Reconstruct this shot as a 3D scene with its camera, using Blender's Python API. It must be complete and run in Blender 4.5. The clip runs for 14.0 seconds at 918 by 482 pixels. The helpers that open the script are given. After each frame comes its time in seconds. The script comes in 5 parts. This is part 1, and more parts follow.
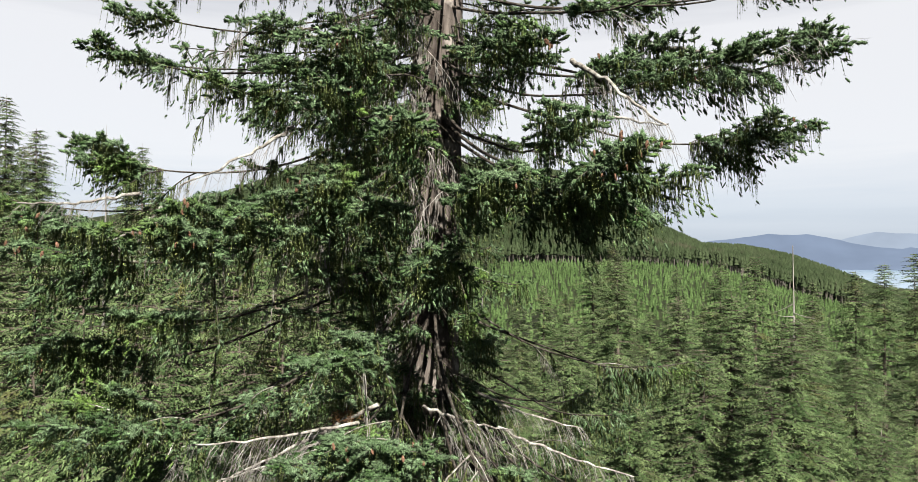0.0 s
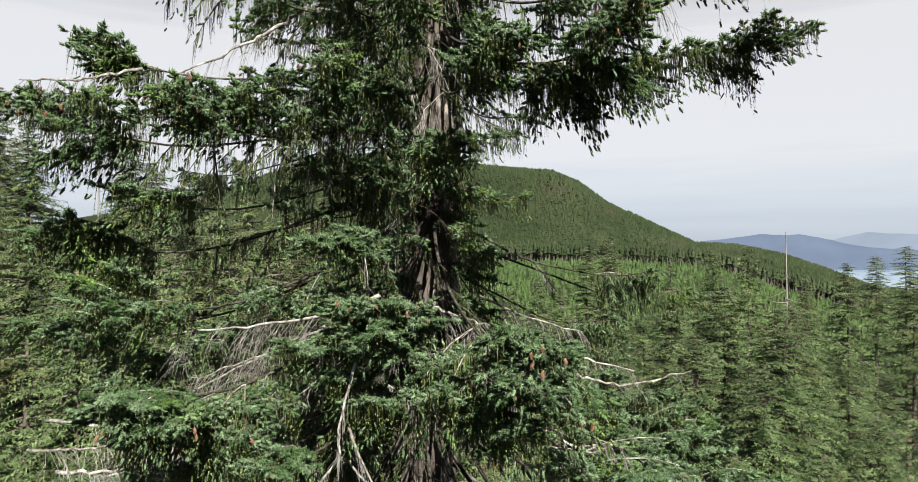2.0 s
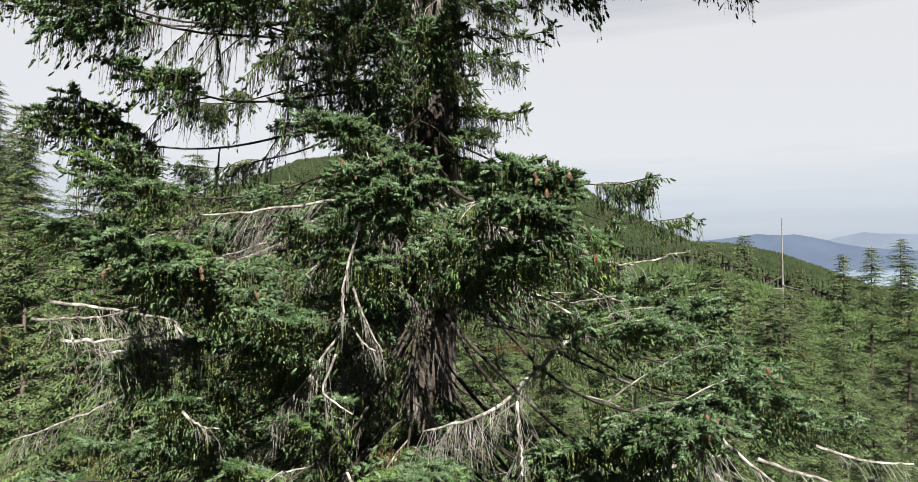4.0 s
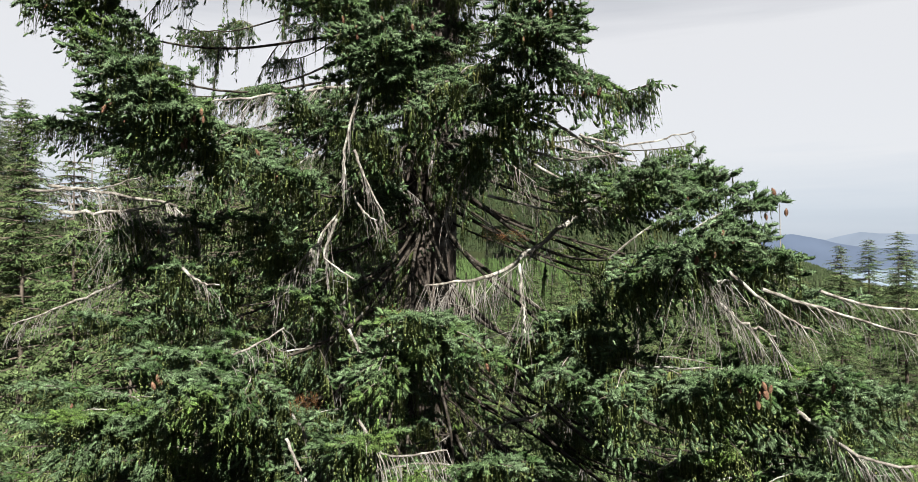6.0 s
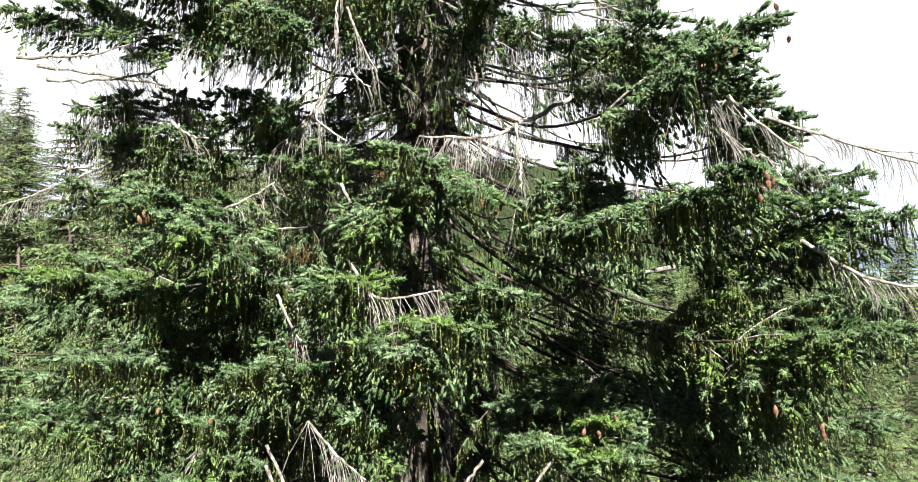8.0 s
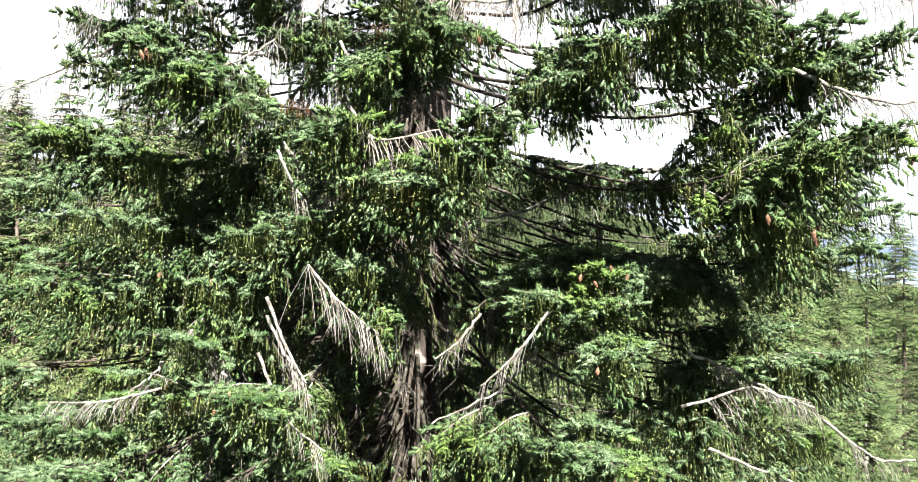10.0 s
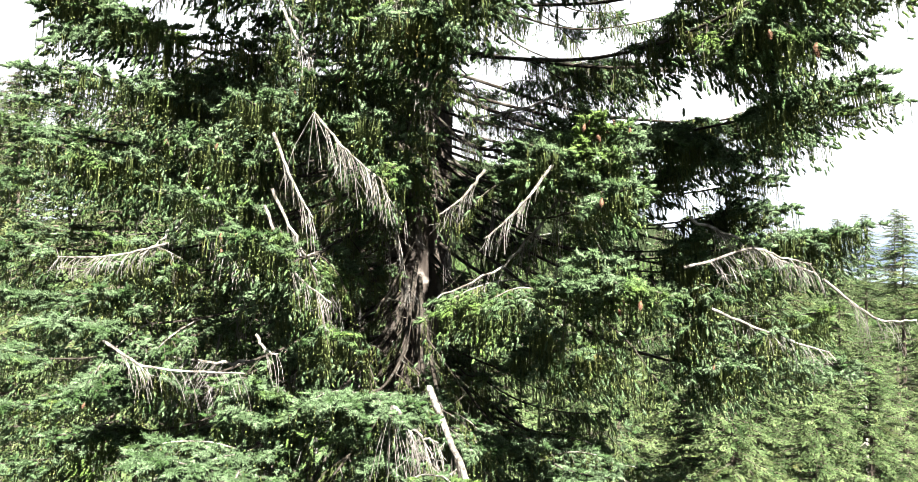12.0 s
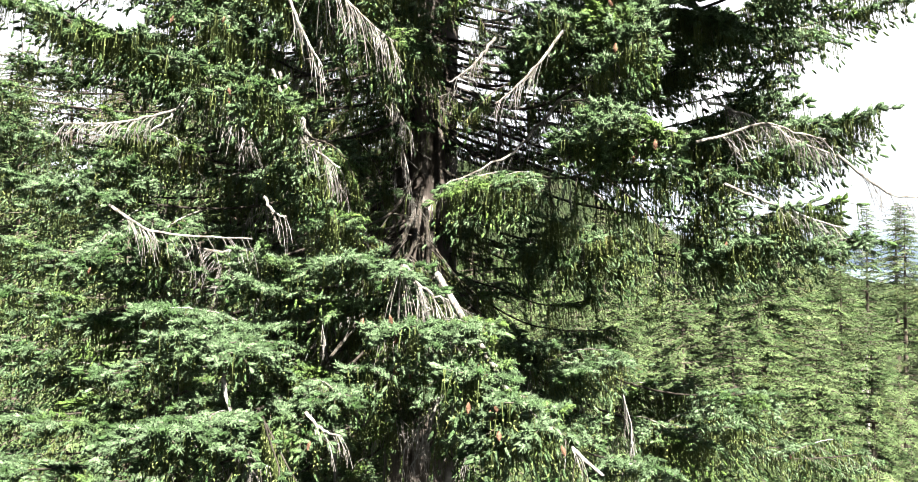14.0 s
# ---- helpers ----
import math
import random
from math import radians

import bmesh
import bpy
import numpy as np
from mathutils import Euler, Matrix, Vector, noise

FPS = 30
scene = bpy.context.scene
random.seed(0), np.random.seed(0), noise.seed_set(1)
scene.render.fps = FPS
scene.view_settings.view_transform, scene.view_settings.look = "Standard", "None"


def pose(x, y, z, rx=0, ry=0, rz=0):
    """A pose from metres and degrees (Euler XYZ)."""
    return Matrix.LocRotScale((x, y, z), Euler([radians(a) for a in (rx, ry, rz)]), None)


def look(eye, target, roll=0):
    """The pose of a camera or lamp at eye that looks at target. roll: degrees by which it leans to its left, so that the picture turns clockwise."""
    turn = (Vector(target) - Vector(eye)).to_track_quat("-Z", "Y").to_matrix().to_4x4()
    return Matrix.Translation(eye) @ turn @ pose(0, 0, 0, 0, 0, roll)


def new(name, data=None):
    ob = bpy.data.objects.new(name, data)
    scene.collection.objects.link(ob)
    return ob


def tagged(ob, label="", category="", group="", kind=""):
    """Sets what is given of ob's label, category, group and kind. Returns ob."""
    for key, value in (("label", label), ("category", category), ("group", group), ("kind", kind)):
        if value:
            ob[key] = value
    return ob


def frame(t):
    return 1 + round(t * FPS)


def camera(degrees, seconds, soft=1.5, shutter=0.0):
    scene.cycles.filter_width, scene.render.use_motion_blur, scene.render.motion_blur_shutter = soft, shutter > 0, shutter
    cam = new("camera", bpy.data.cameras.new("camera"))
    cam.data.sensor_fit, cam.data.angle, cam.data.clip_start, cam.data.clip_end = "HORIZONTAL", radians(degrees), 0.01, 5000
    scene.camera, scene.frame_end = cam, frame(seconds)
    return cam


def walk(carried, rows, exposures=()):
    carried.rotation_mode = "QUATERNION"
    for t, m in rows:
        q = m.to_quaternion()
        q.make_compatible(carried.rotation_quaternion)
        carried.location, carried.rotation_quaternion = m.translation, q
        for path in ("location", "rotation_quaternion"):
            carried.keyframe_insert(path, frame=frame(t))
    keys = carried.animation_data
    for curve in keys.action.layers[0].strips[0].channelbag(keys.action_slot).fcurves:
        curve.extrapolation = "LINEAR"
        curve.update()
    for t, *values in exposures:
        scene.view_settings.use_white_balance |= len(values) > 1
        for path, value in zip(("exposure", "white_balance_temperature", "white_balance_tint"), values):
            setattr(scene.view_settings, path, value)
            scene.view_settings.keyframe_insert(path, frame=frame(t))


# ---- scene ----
cam = camera(66.1, 14.0, soft=0.8)
# seconds, x, y, z, tilt up, lean, turn
PATH = [
    (0.0, 0.0000, 0.0000, 20.0000, 1.4000, 0.0, 0.0),
    (0.5, -0.0106, 0.0090, 19.7501, 1.4195, 0.0703, -0.1862),
    (1.0, -0.0227, 0.0070, 19.4986, 1.4386, 0.0853, -0.3506),
    (1.5, -0.0415, -0.0022, 19.2405, 1.4405, 0.0878, -0.4468),
    (2.0, -0.0712, -0.0012, 18.9833, 1.4159, 0.0, -0.5112),
    (2.5, -0.0937, -0.0038, 18.7224, 1.4126, 0.0265, -0.6200),
    (3.0, -0.0981, -0.0263, 18.4713, 1.4046, -0.0325, -0.7226),
    (5.5, -0.1562, 0.0109, 17.1848, 1.4873, 0.0678, -0.9461),
    (6.0, -0.1519, 0.0350, 16.9401, 1.4557, 0.0378, -0.9900),
    (6.5, -0.1376, 0.0629, 16.6890, 1.4336, 0.0879, -1.0024),
    (7.0, -0.1188, 0.0946, 16.4360, 1.4522, 0.0873, -0.9885),
    (7.5, -0.1146, 0.1336, 16.1899, 1.3906, 0.0433, -0.9812),
    (8.0, -0.1159, 0.1670, 15.9433, 1.3311, 0.0545, -1.0031),
    (8.5, -0.1161, 0.1790, 15.6902, 1.3708, 0.0539, -1.1078),
    (9.0, -0.1128, 0.1632, 15.4351, 1.4249, 0.0990, -1.1398),
    (11.5, -0.1429, 0.1122, 14.1836, 1.5482, 0.2031, -1.2008),
    (12.0, -0.1559, 0.1159, 13.9333, 1.5456, 0.2946, -1.1936),
    (12.5, -0.1718, 0.1246, 13.6882, 1.5662, 0.2862, -1.2124),
    (13.0, -0.1935, 0.1442, 13.4473, 1.5854, 0.2883, -1.1981),
    (13.5, -0.2158, 0.1714, 13.2193, 1.5554, 0.2792, -1.1949),
    (14.0, -0.2258, 0.1975, 13.0301, 1.5682, 0.2678, -1.1752),
]
EXPOSURES = [(0.0, 2.80), (1.5, 2.72), (3.0, 2.67), (6.0, 2.70), (7.5, 3.22), (9.0, 3.80), (11.5, 3.95), (14.0, 4.02)]
walk(cam, [(t, pose(x, y, z, 90 + tilt, lean, turn)) for t, x, y, z, tilt, lean, turn in PATH], EXPOSURES)

# ---- world and sun ----
SUN_UP, SUN_TURN = radians(39), radians(166)  # turn: clockwise from north (+y)
world = bpy.data.worlds.new("hazy_sky")
scene.world = world
world.use_nodes = True
wn, wl = world.node_tree.nodes, world.node_tree.links
wn.clear()


def wnode(kind, **values):
    n = wn.new(kind)
    for key, value in values.items():
        n.inputs[key].default_value = value
    return n


w_out, w_bg = wn.new("ShaderNodeOutputWorld"), wn.new("ShaderNodeBackground")
w_sky = wn.new("ShaderNodeTexSky")
w_sky.sky_type, w_sky.sun_disc = "NISHITA", False
w_sky.sun_elevation, w_sky.sun_rotation = SUN_UP, SUN_TURN
w_co, w_sep = wn.new("ShaderNodeTexCoord"), wn.new("ShaderNodeSeparateXYZ")
w_map = wn.new("ShaderNodeMapping")
w_map.inputs["Scale"].default_value = (1.5, 1.5, 22.0)
w_noise = wnode("ShaderNodeTexNoise", Scale=2.2, Detail=6.0, Roughness=0.55)
w_ramp = wn.new("ShaderNodeValToRGB")
w_ramp.color_ramp.elements[0].position, w_ramp.color_ramp.elements[0].color = 0.0, (2.6, 3.0, 3.6, 1)
w_ramp.color_ramp.elements[1].position, w_ramp.color_ramp.elements[1].color = 1.0, (0.4, 0.6, 1.0, 1)
for w_at, w_colour in ((0.07, (3.5, 3.8, 4.25, 1)), (0.14, (4.5, 4.55, 4.7, 1)), (0.29, (4.55, 4.55, 4.65, 1)), (0.46, (1.0, 1.15, 1.5, 1))):
    w_ramp.color_ramp.elements.new(w_at).color = w_colour
w_veil = wn.new("ShaderNodeMix")
w_veil.data_type = "RGBA"
w_veil.inputs[0].default_value = 0.94
w_add = wnode("ShaderNodeMath")
w_add.operation = "MULTIPLY_ADD"
w_add.inputs[1].default_value = 0.07
w_sub = wnode("ShaderNodeMath")
w_sub.operation = "SUBTRACT"
w_sub.inputs[1].default_value = 0.035
wl.new(w_co.outputs["Generated"], w_sep.inputs[0])
wl.new(w_co.outputs["Generated"], w_map.inputs[0])
wl.new(w_map.outputs[0], w_noise.inputs["Vector"])
wl.new(w_noise.outputs["Fac"], w_add.inputs[0])
wl.new(w_sep.outputs["Z"], w_add.inputs[2])
wl.new(w_add.outputs[0], w_sub.inputs[0])
wl.new(w_sub.outputs[0], w_ramp.inputs[0])
wl.new(w_sky.outputs[0], w_veil.inputs["A"])
wl.new(w_ramp.outputs[0], w_veil.inputs["B"])
wl.new(w_veil.outputs["Result"], w_bg.inputs[0])
w_bg.inputs[1].default_value = 0.028
wl.new(w_bg.outputs[0], w_out.inputs[0])

sun = new("sun", bpy.data.lights.new("sun", "SUN"))
sun.data.energy, sun.data.angle, sun.data.color = 5.0, radians(0.6), (1.0, 0.95, 0.86)
sun_from = Vector((math.sin(SUN_TURN) * math.cos(SUN_UP), math.cos(SUN_TURN) * math.cos(SUN_UP), math.sin(SUN_UP)))
sun.matrix_world = look(sun_from * 60, (0, 0, 0))


# ---- materials ----
def material(name, dark, light, rough=0.7, scale=8.0, detail=5.0, bump=0.0, bump_scale=60.0, stretch=(1, 1, 1), low=0.35, high=0.65,
             island=0.0, translucent=0.0, spot=None, spot_scale=3.0, spot_at=0.6, grain=0.0):
    """Two colours mixed by noise, a second scale of spots, relief, and some light passing through for leaves."""
    m = bpy.data.materials.new(name)
    m.use_nodes = True
    n, l = m.node_tree.nodes, m.node_tree.links
    b = n["Principled BSDF"]
    b.inputs["Roughness"].default_value = rough
    b.inputs["Specular IOR Level"].default_value = 0.05
    co, mp = n.new("ShaderNodeTexCoord"), n.new("ShaderNodeMapping")
    mp.inputs["Scale"].default_value = stretch
    l.new(co.outputs["Object"], mp.inputs[0])
    tex = n.new("ShaderNodeTexNoise")
    tex.inputs["Scale"].default_value, tex.inputs["Detail"].default_value = scale, detail
    l.new(mp.outputs[0], tex.inputs["Vector"])
    ramp = n.new("ShaderNodeValToRGB")
    ramp.color_ramp.elements[0].position, ramp.color_ramp.elements[0].color = low, (*dark, 1)
    ramp.color_ramp.elements[1].position, ramp.color_ramp.elements[1].color = high, (*light, 1)
    l.new(tex.outputs["Fac"], ramp.inputs[0])
    colour = ramp.outputs[0]
    if spot:
        t2 = n.new("ShaderNodeTexNoise")
        t2.inputs["Scale"].default_value, t2.inputs["Detail"].default_value = spot_scale, 3.0
        l.new(co.outputs["Object"], t2.inputs["Vector"])
        r2 = n.new("ShaderNodeMapRange")
        r2.inputs["From Min"].default_value, r2.inputs["From Max"].default_value = spot_at, spot_at + 0.12
        l.new(t2.outputs["Fac"], r2.inputs["Value"])
        mix = n.new("ShaderNodeMix")
        mix.data_type = "RGBA"
        l.new(r2.outputs["Result"], mix.inputs[0])
        l.new(colour, mix.inputs["A"])
        mix.inputs["B"].default_value = (*spot, 1)
        colour = mix.outputs["Result"]
    if island:
        geo, hsv, mr = n.new("ShaderNodeNewGeometry"), n.new("ShaderNodeHueSaturation"), n.new("ShaderNodeMapRange")
        mr.inputs["To Min"].default_value, mr.inputs["To Max"].default_value = 1 - island, 1 + island
        l.new(geo.outputs["Random Per Island"], mr.inputs["Value"])
        l.new(mr.outputs["Result"], hsv.inputs["Value"])
        l.new(colour, hsv.inputs["Color"])
        colour = hsv.outputs[0]
    if grain:
        gt, gm, gh = n.new("ShaderNodeTexNoise"), n.new("ShaderNodeMapRange"), n.new("ShaderNodeHueSaturation")
        gt.inputs["Scale"].default_value, gt.inputs["Detail"].default_value = grain, 2.0
        gm.inputs["From Min"].default_value, gm.inputs["From Max"].default_value = 0.36, 0.66
        gm.inputs["To Min"].default_value, gm.inputs["To Max"].default_value = 0.5, 1.3
        l.new(co.outputs["Object"], gt.inputs["Vector"])
        l.new(gt.outputs["Fac"], gm.inputs["Value"])
        l.new(gm.outputs["Result"], gh.inputs["Value"])
        l.new(colour, gh.inputs["Color"])
        colour = gh.outputs[0]
    l.new(colour, b.inputs["Base Color"])
    if bump:
        bt, bp = n.new("ShaderNodeTexNoise"), n.new("ShaderNodeBump")
        bt.inputs["Scale"].default_value, bt.inputs["Detail"].default_value = bump_scale, 6.0
        l.new(mp.outputs[0], bt.inputs["Vector"])
        l.new(bt.outputs["Fac"], bp.inputs["Height"])
        bp.inputs["Strength"].default_value, bp.inputs["Distance"].default_value = bump, 0.02
        l.new(bp.outputs[0], b.inputs["Normal"])
    if translucent:
        tr, ms, out = n.new("ShaderNodeBsdfTranslucent"), n.new("ShaderNodeMixShader"), n["Material Output"]
        l.new(colour, tr.inputs[0])
        ms.inputs[0].default_value = translucent
        l.new(b.outputs[0], ms.inputs[1])
        l.new(tr.outputs[0], ms.inputs[2])
        l.new(ms.outputs[0], out.inputs[0])
    return m


M_SHOOT = material("blue_green_needles", (0.0164, 0.0335, 0.0101), (0.0624, 0.092, 0.0507), 0.65, 6.0, 3.0, 0.8, 130.0, island=0.45, translucent=0.06, grain=110.0,
                   spot=(0.0429, 0.071, 0.0172), spot_scale=1.3, spot_at=0.56)
M_HANG = material("olive_needles", (0.0312, 0.0445, 0.014), (0.0624, 0.0764, 0.0281), 0.65, 4.0, 3.0, island=0.3, translucent=0.08,
                  spot=(0.0585, 0.0546, 0.0187), spot_scale=2.0, spot_at=0.62)
M_BARK = material("grey_spruce_bark", (0.0133, 0.0109, 0.00936), (0.0546, 0.0468, 0.0413), 0.9, 9.0, 8.0, 0.9, 30.0, (1, 1, 0.16),
                  spot=(0.105, 0.0952, 0.0858), spot_scale=5.0, spot_at=0.56)
M_LIMB = material("lichen_grey_limb_bark", (0.0337, 0.0298, 0.0253), (0.118, 0.112, 0.101), 0.9, 26.0, 6.0, 0.6, 90.0,
                  spot=(0.168, 0.168, 0.152), spot_scale=9.0, spot_at=0.52)
M_BOUGH = material("dark_bough_bark", (0.00858, 0.00702, 0.00546), (0.0328, 0.0289, 0.0242), 0.9, 20.0, 6.0, 0.6, 80.0,
                   spot=(0.0585, 0.0577, 0.0515), spot_scale=6.0, spot_at=0.6)
M_TWIG = material("pale_twig_bark", (0.0197, 0.0168, 0.0129), (0.0562, 0.0517, 0.0427), 0.85, 12.0, 4.0)
M_DEAD = material("bleached_dead_twig", (0.052, 0.048, 0.043), (0.138, 0.132, 0.124), 0.9, 10.0, 4.0)
M_CONE = material("tan_cone_scales", (0.0337, 0.0168, 0.0107), (0.0842, 0.0494, 0.0326), 0.7, 40.0, 4.0, island=0.25)
M_FAR_LEAF = material("hemlock_spray", (0.0125, 0.0234, 0.0078), (0.053, 0.0741, 0.0312), 0.65, 0.9, 4.0, island=0.4, translucent=0.06,
                      spot=(0.0337, 0.0371, 0.014), spot_scale=0.35, spot_at=0.58)
M_FAR_BARK = material("grey_brown_trunk_bark", (0.0197, 0.0154, 0.0126), (0.0562, 0.0477, 0.0393), 0.9, 4.0, 5.0, 0.5, 12.0, (1, 1, 0.2))
M_SNAG = material("silver_snag_wood", (0.0534, 0.0491, 0.0449), (0.101, 0.0969, 0.0913), 0.85, 3.0, 6.0, 0.4, 20.0, (1, 1, 0.1))
M_GROUND = material("forest_floor", (0.00562, 0.0073, 0.00337), (0.0112, 0.0146, 0.00562), 0.95, 0.05, 8.0, 0.5, 0.6)
M_HILLWOOD = material("hill_conifers", (0.00819, 0.0129, 0.00515), (0.014, 0.0195, 0.00897), 0.8, 0.012, 5.0, island=0.25,
                      spot=(0.0154, 0.0163, 0.00955), spot_scale=0.02, spot_at=0.6)
M_PLANT = material("young_plantation", (0.0137, 0.0242, 0.00741), (0.0242, 0.0398, 0.0133), 0.8, 0.02, 4.0, island=0.3)
M_POLE = material("exposed_pale_trunks", (0.0337, 0.0309, 0.0267), (0.0618, 0.0576, 0.0505), 0.9, 0.3, 3.0)


# Emission only: daylight and distance haze are painted into the colour.
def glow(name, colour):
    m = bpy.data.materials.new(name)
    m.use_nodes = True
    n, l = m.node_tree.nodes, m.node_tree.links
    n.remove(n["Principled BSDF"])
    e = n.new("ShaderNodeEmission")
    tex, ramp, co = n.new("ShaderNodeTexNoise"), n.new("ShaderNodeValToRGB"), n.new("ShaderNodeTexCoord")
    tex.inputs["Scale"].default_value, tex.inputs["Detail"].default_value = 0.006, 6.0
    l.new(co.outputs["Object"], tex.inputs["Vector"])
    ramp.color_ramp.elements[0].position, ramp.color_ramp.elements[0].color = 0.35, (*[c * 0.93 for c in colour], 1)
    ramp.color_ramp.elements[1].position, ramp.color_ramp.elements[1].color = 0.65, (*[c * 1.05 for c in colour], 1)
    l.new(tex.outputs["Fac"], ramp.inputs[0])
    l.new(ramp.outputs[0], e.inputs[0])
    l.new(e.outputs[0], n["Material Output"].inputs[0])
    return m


# Glow colours with haze mixed in, paler for the farther range.
M_RANGE_NEAR = glow("self_lit_haze_blue_range", (0.0421, 0.053, 0.0733))
M_RANGE_FAR = glow("self_lit_haze_paler_range", (0.0655, 0.0772, 0.0952))


# ---- mesh helpers ----
def mesh_of(name, verts, tris, mat, smooth=False):
    """A mesh from arrays of places and triangles."""
    verts, tris = np.asarray(verts, np.float32), np.asarray(tris, np.int32)
    me = bpy.data.meshes.new(name)
    me.vertices.add(len(verts))
    me.vertices.foreach_set("co", verts.ravel())
    me.loops.add(tris.size)
    me.loops.foreach_set("vertex_index", tris.ravel())
    me.polygons.add(len(tris))
    me.polygons.foreach_set("loop_start", np.arange(0, tris.size, 3, dtype=np.int32))
    if smooth:
        me.polygons.foreach_set("use_smooth", np.ones(len(tris), bool))
    me.update(calc_edges=True)
    me.materials.append(mat)
    return me


def part(name, me, parent, label=""):
    ob = new(name, me)
    ob.parent = parent
    return tagged(ob, label)


def tubes(lines, sides=5):
    """Tapered tubes along polylines (places, radii), closed at the tips, as arrays."""
    vs, fs, base = [], [], 0
    ang = np.arange(sides) * (2 * np.pi / sides)
    for pts, rad in lines:
        pts, rad = np.asarray(pts, float), np.asarray(rad, float)
        tan = np.gradient(pts, axis=0)
        tan /= np.linalg.norm(tan, axis=1)[:, None] + 1e-9
        ref = np.where(np.abs(tan[:, 2:3]) > 0.9, (1.0, 0.0, 0.0), (0.0, 0.0, 1.0))
        a = np.cross(tan, ref)
        a /= np.linalg.norm(a, axis=1)[:, None] + 1e-9
        b = np.cross(tan, a)
        ring = pts[:, None] + rad[:, None, None] * (np.cos(ang)[None, :, None] * a[:, None] + np.sin(ang)[None, :, None] * b[:, None])
        n = len(pts)
        i = np.arange(n - 1)[:, None] * sides
        j = np.arange(sides)[None]
        k = (j + 1) % sides
        q = np.stack([i + j, i + k, i + sides + k, i + sides + j], -1).reshape(-1, 4) + base
        fs.append(q[:, [0, 2, 1]]), fs.append(q[:, [0, 3, 2]])
        vs.append(ring.reshape(-1, 3))
        base += n * sides
    return np.concatenate(vs), np.concatenate(fs)


def unit(v):
    return v / (np.linalg.norm(v, axis=-1, keepdims=True) + 1e-9)


def needle_template(count, rng, lean=0.55, width=0.1, start=0.0):
    """Needles round a shoot of length 1 and radius 1: one slim triangle each."""
    s = start + (1 - start) * (np.arange(count) + rng.random(count)) / count
    phi = np.arange(count) * 2.4 + rng.random(count) * 0.5
    out = np.stack([np.cos(phi), np.sin(phi), 0 * phi], 1)
    side = np.stack([-np.sin(phi), np.cos(phi), 0 * phi], 1)
    reach = rng.uniform(0.75, 1.1, count)[:, None]
    up = np.array((0, 0, 1.0))
    foot = out * 0.04 + up * (s * 0.86)[:, None]
    tip = out * reach + up * (s * 0.86 + 0.14 * lean + 0.06 * lean * rng.random(count))[:, None]
    return np.stack([foot - side * width, foot + side * width, tip], 1).reshape(-1, 3)


def shoot_template(sides, rings, wide, needles, rng):
    """A needle-clad shoot of length 1 and radius 1: a rounded heart with needles standing out of it."""
    vs, fs = [], []
    turn = rng.random() * 6
    for i, (z, w) in enumerate(rings):
        ang = np.arange(sides) * 2 * np.pi / sides + turn + i * np.pi / sides
        w = w * wide * rng.uniform(0.88, 1.12, sides)
        vs.append(np.stack([np.cos(ang) * w, np.sin(ang) * w, np.full(sides, z)], 1))
        if i:
            for j in range(sides):
                p, q = (i - 1) * sides, i * sides
                k = (j + 1) % sides
                fs += [(p + j, p + k, q + j), (p + k, q + k, q + j)]
    top = sides * len(rings)
    vs.append(np.array([(0, 0, 1.0)]))
    fs += [(top - sides + j, top - sides + (j + 1) % sides, top) for j in range(sides)]
    vs.append(needles)
    fs += [(top + 1 + 3 * j, top + 2 + 3 * j, top + 3 + 3 * j) for j in range(len(needles) // 3)]
    return np.concatenate(vs), np.array(fs)


TRNG = np.random.default_rng(5)
SHOOTS = [shoot_template(3, [(0.05, 0.8), (0.66, 1.0)], 0.5, needle_template(14, TRNG, 1.3, 0.16), TRNG) for _ in range(8)]
HANGS = [shoot_template(3, [(0.0, 0.8)], 0.30, needle_template(8, TRNG, 0.30, 0.32, 0.04), TRNG) for _ in range(6)]


def stamp(templates, feet, ways, lengths, radii, rng):
    """Needle templates set on shoots, as arrays."""
    feet, ways = np.asarray(feet, float), unit(np.asarray(ways, float))
    lengths, radii = np.asarray(lengths, float), np.asarray(radii, float)
    which = rng.integers(0, len(templates), len(feet))
    r = unit(rng.normal(size=(len(feet), 3)))
    a = unit(np.cross(ways, r))
    b = np.cross(ways, a)
    vs, fs, base = [], [], 0
    for i, (t, f) in enumerate(templates):
        k = which == i
        if not k.any():
            continue
        v = (feet[k][:, None] + radii[k][:, None, None] * (t[None, :, :1] * a[k][:, None] + t[None, :, 1:2] * b[k][:, None])
             + lengths[k][:, None, None] * t[None, :, 2:] * ways[k][:, None])
        count = int(k.sum())
        fs.append((f[None] + base + (np.arange(count) * len(t))[:, None, None]).reshape(-1, 3))
        vs.append(v.reshape(-1, 3))
        base += count * len(t)
    return np.concatenate(vs), np.concatenate(fs)


# ---- the ground, the hill and the distance ----
BASE_Z = -10.0
HILL_X = np.array([-180, -70, -42, -30, -20, -12, -5, 4, 8, 10.2, 12.4, 14.7, 19, 22, 25, 28, 31, 40, 70, 180])  # degrees to the right
HILL_Z = np.array([40, 60, 55, 62, 95, 150, 165, 145, 138, 121, 92, 72, 37, 33, 20, 0, -22, -34, 0, 40])  # crest heights


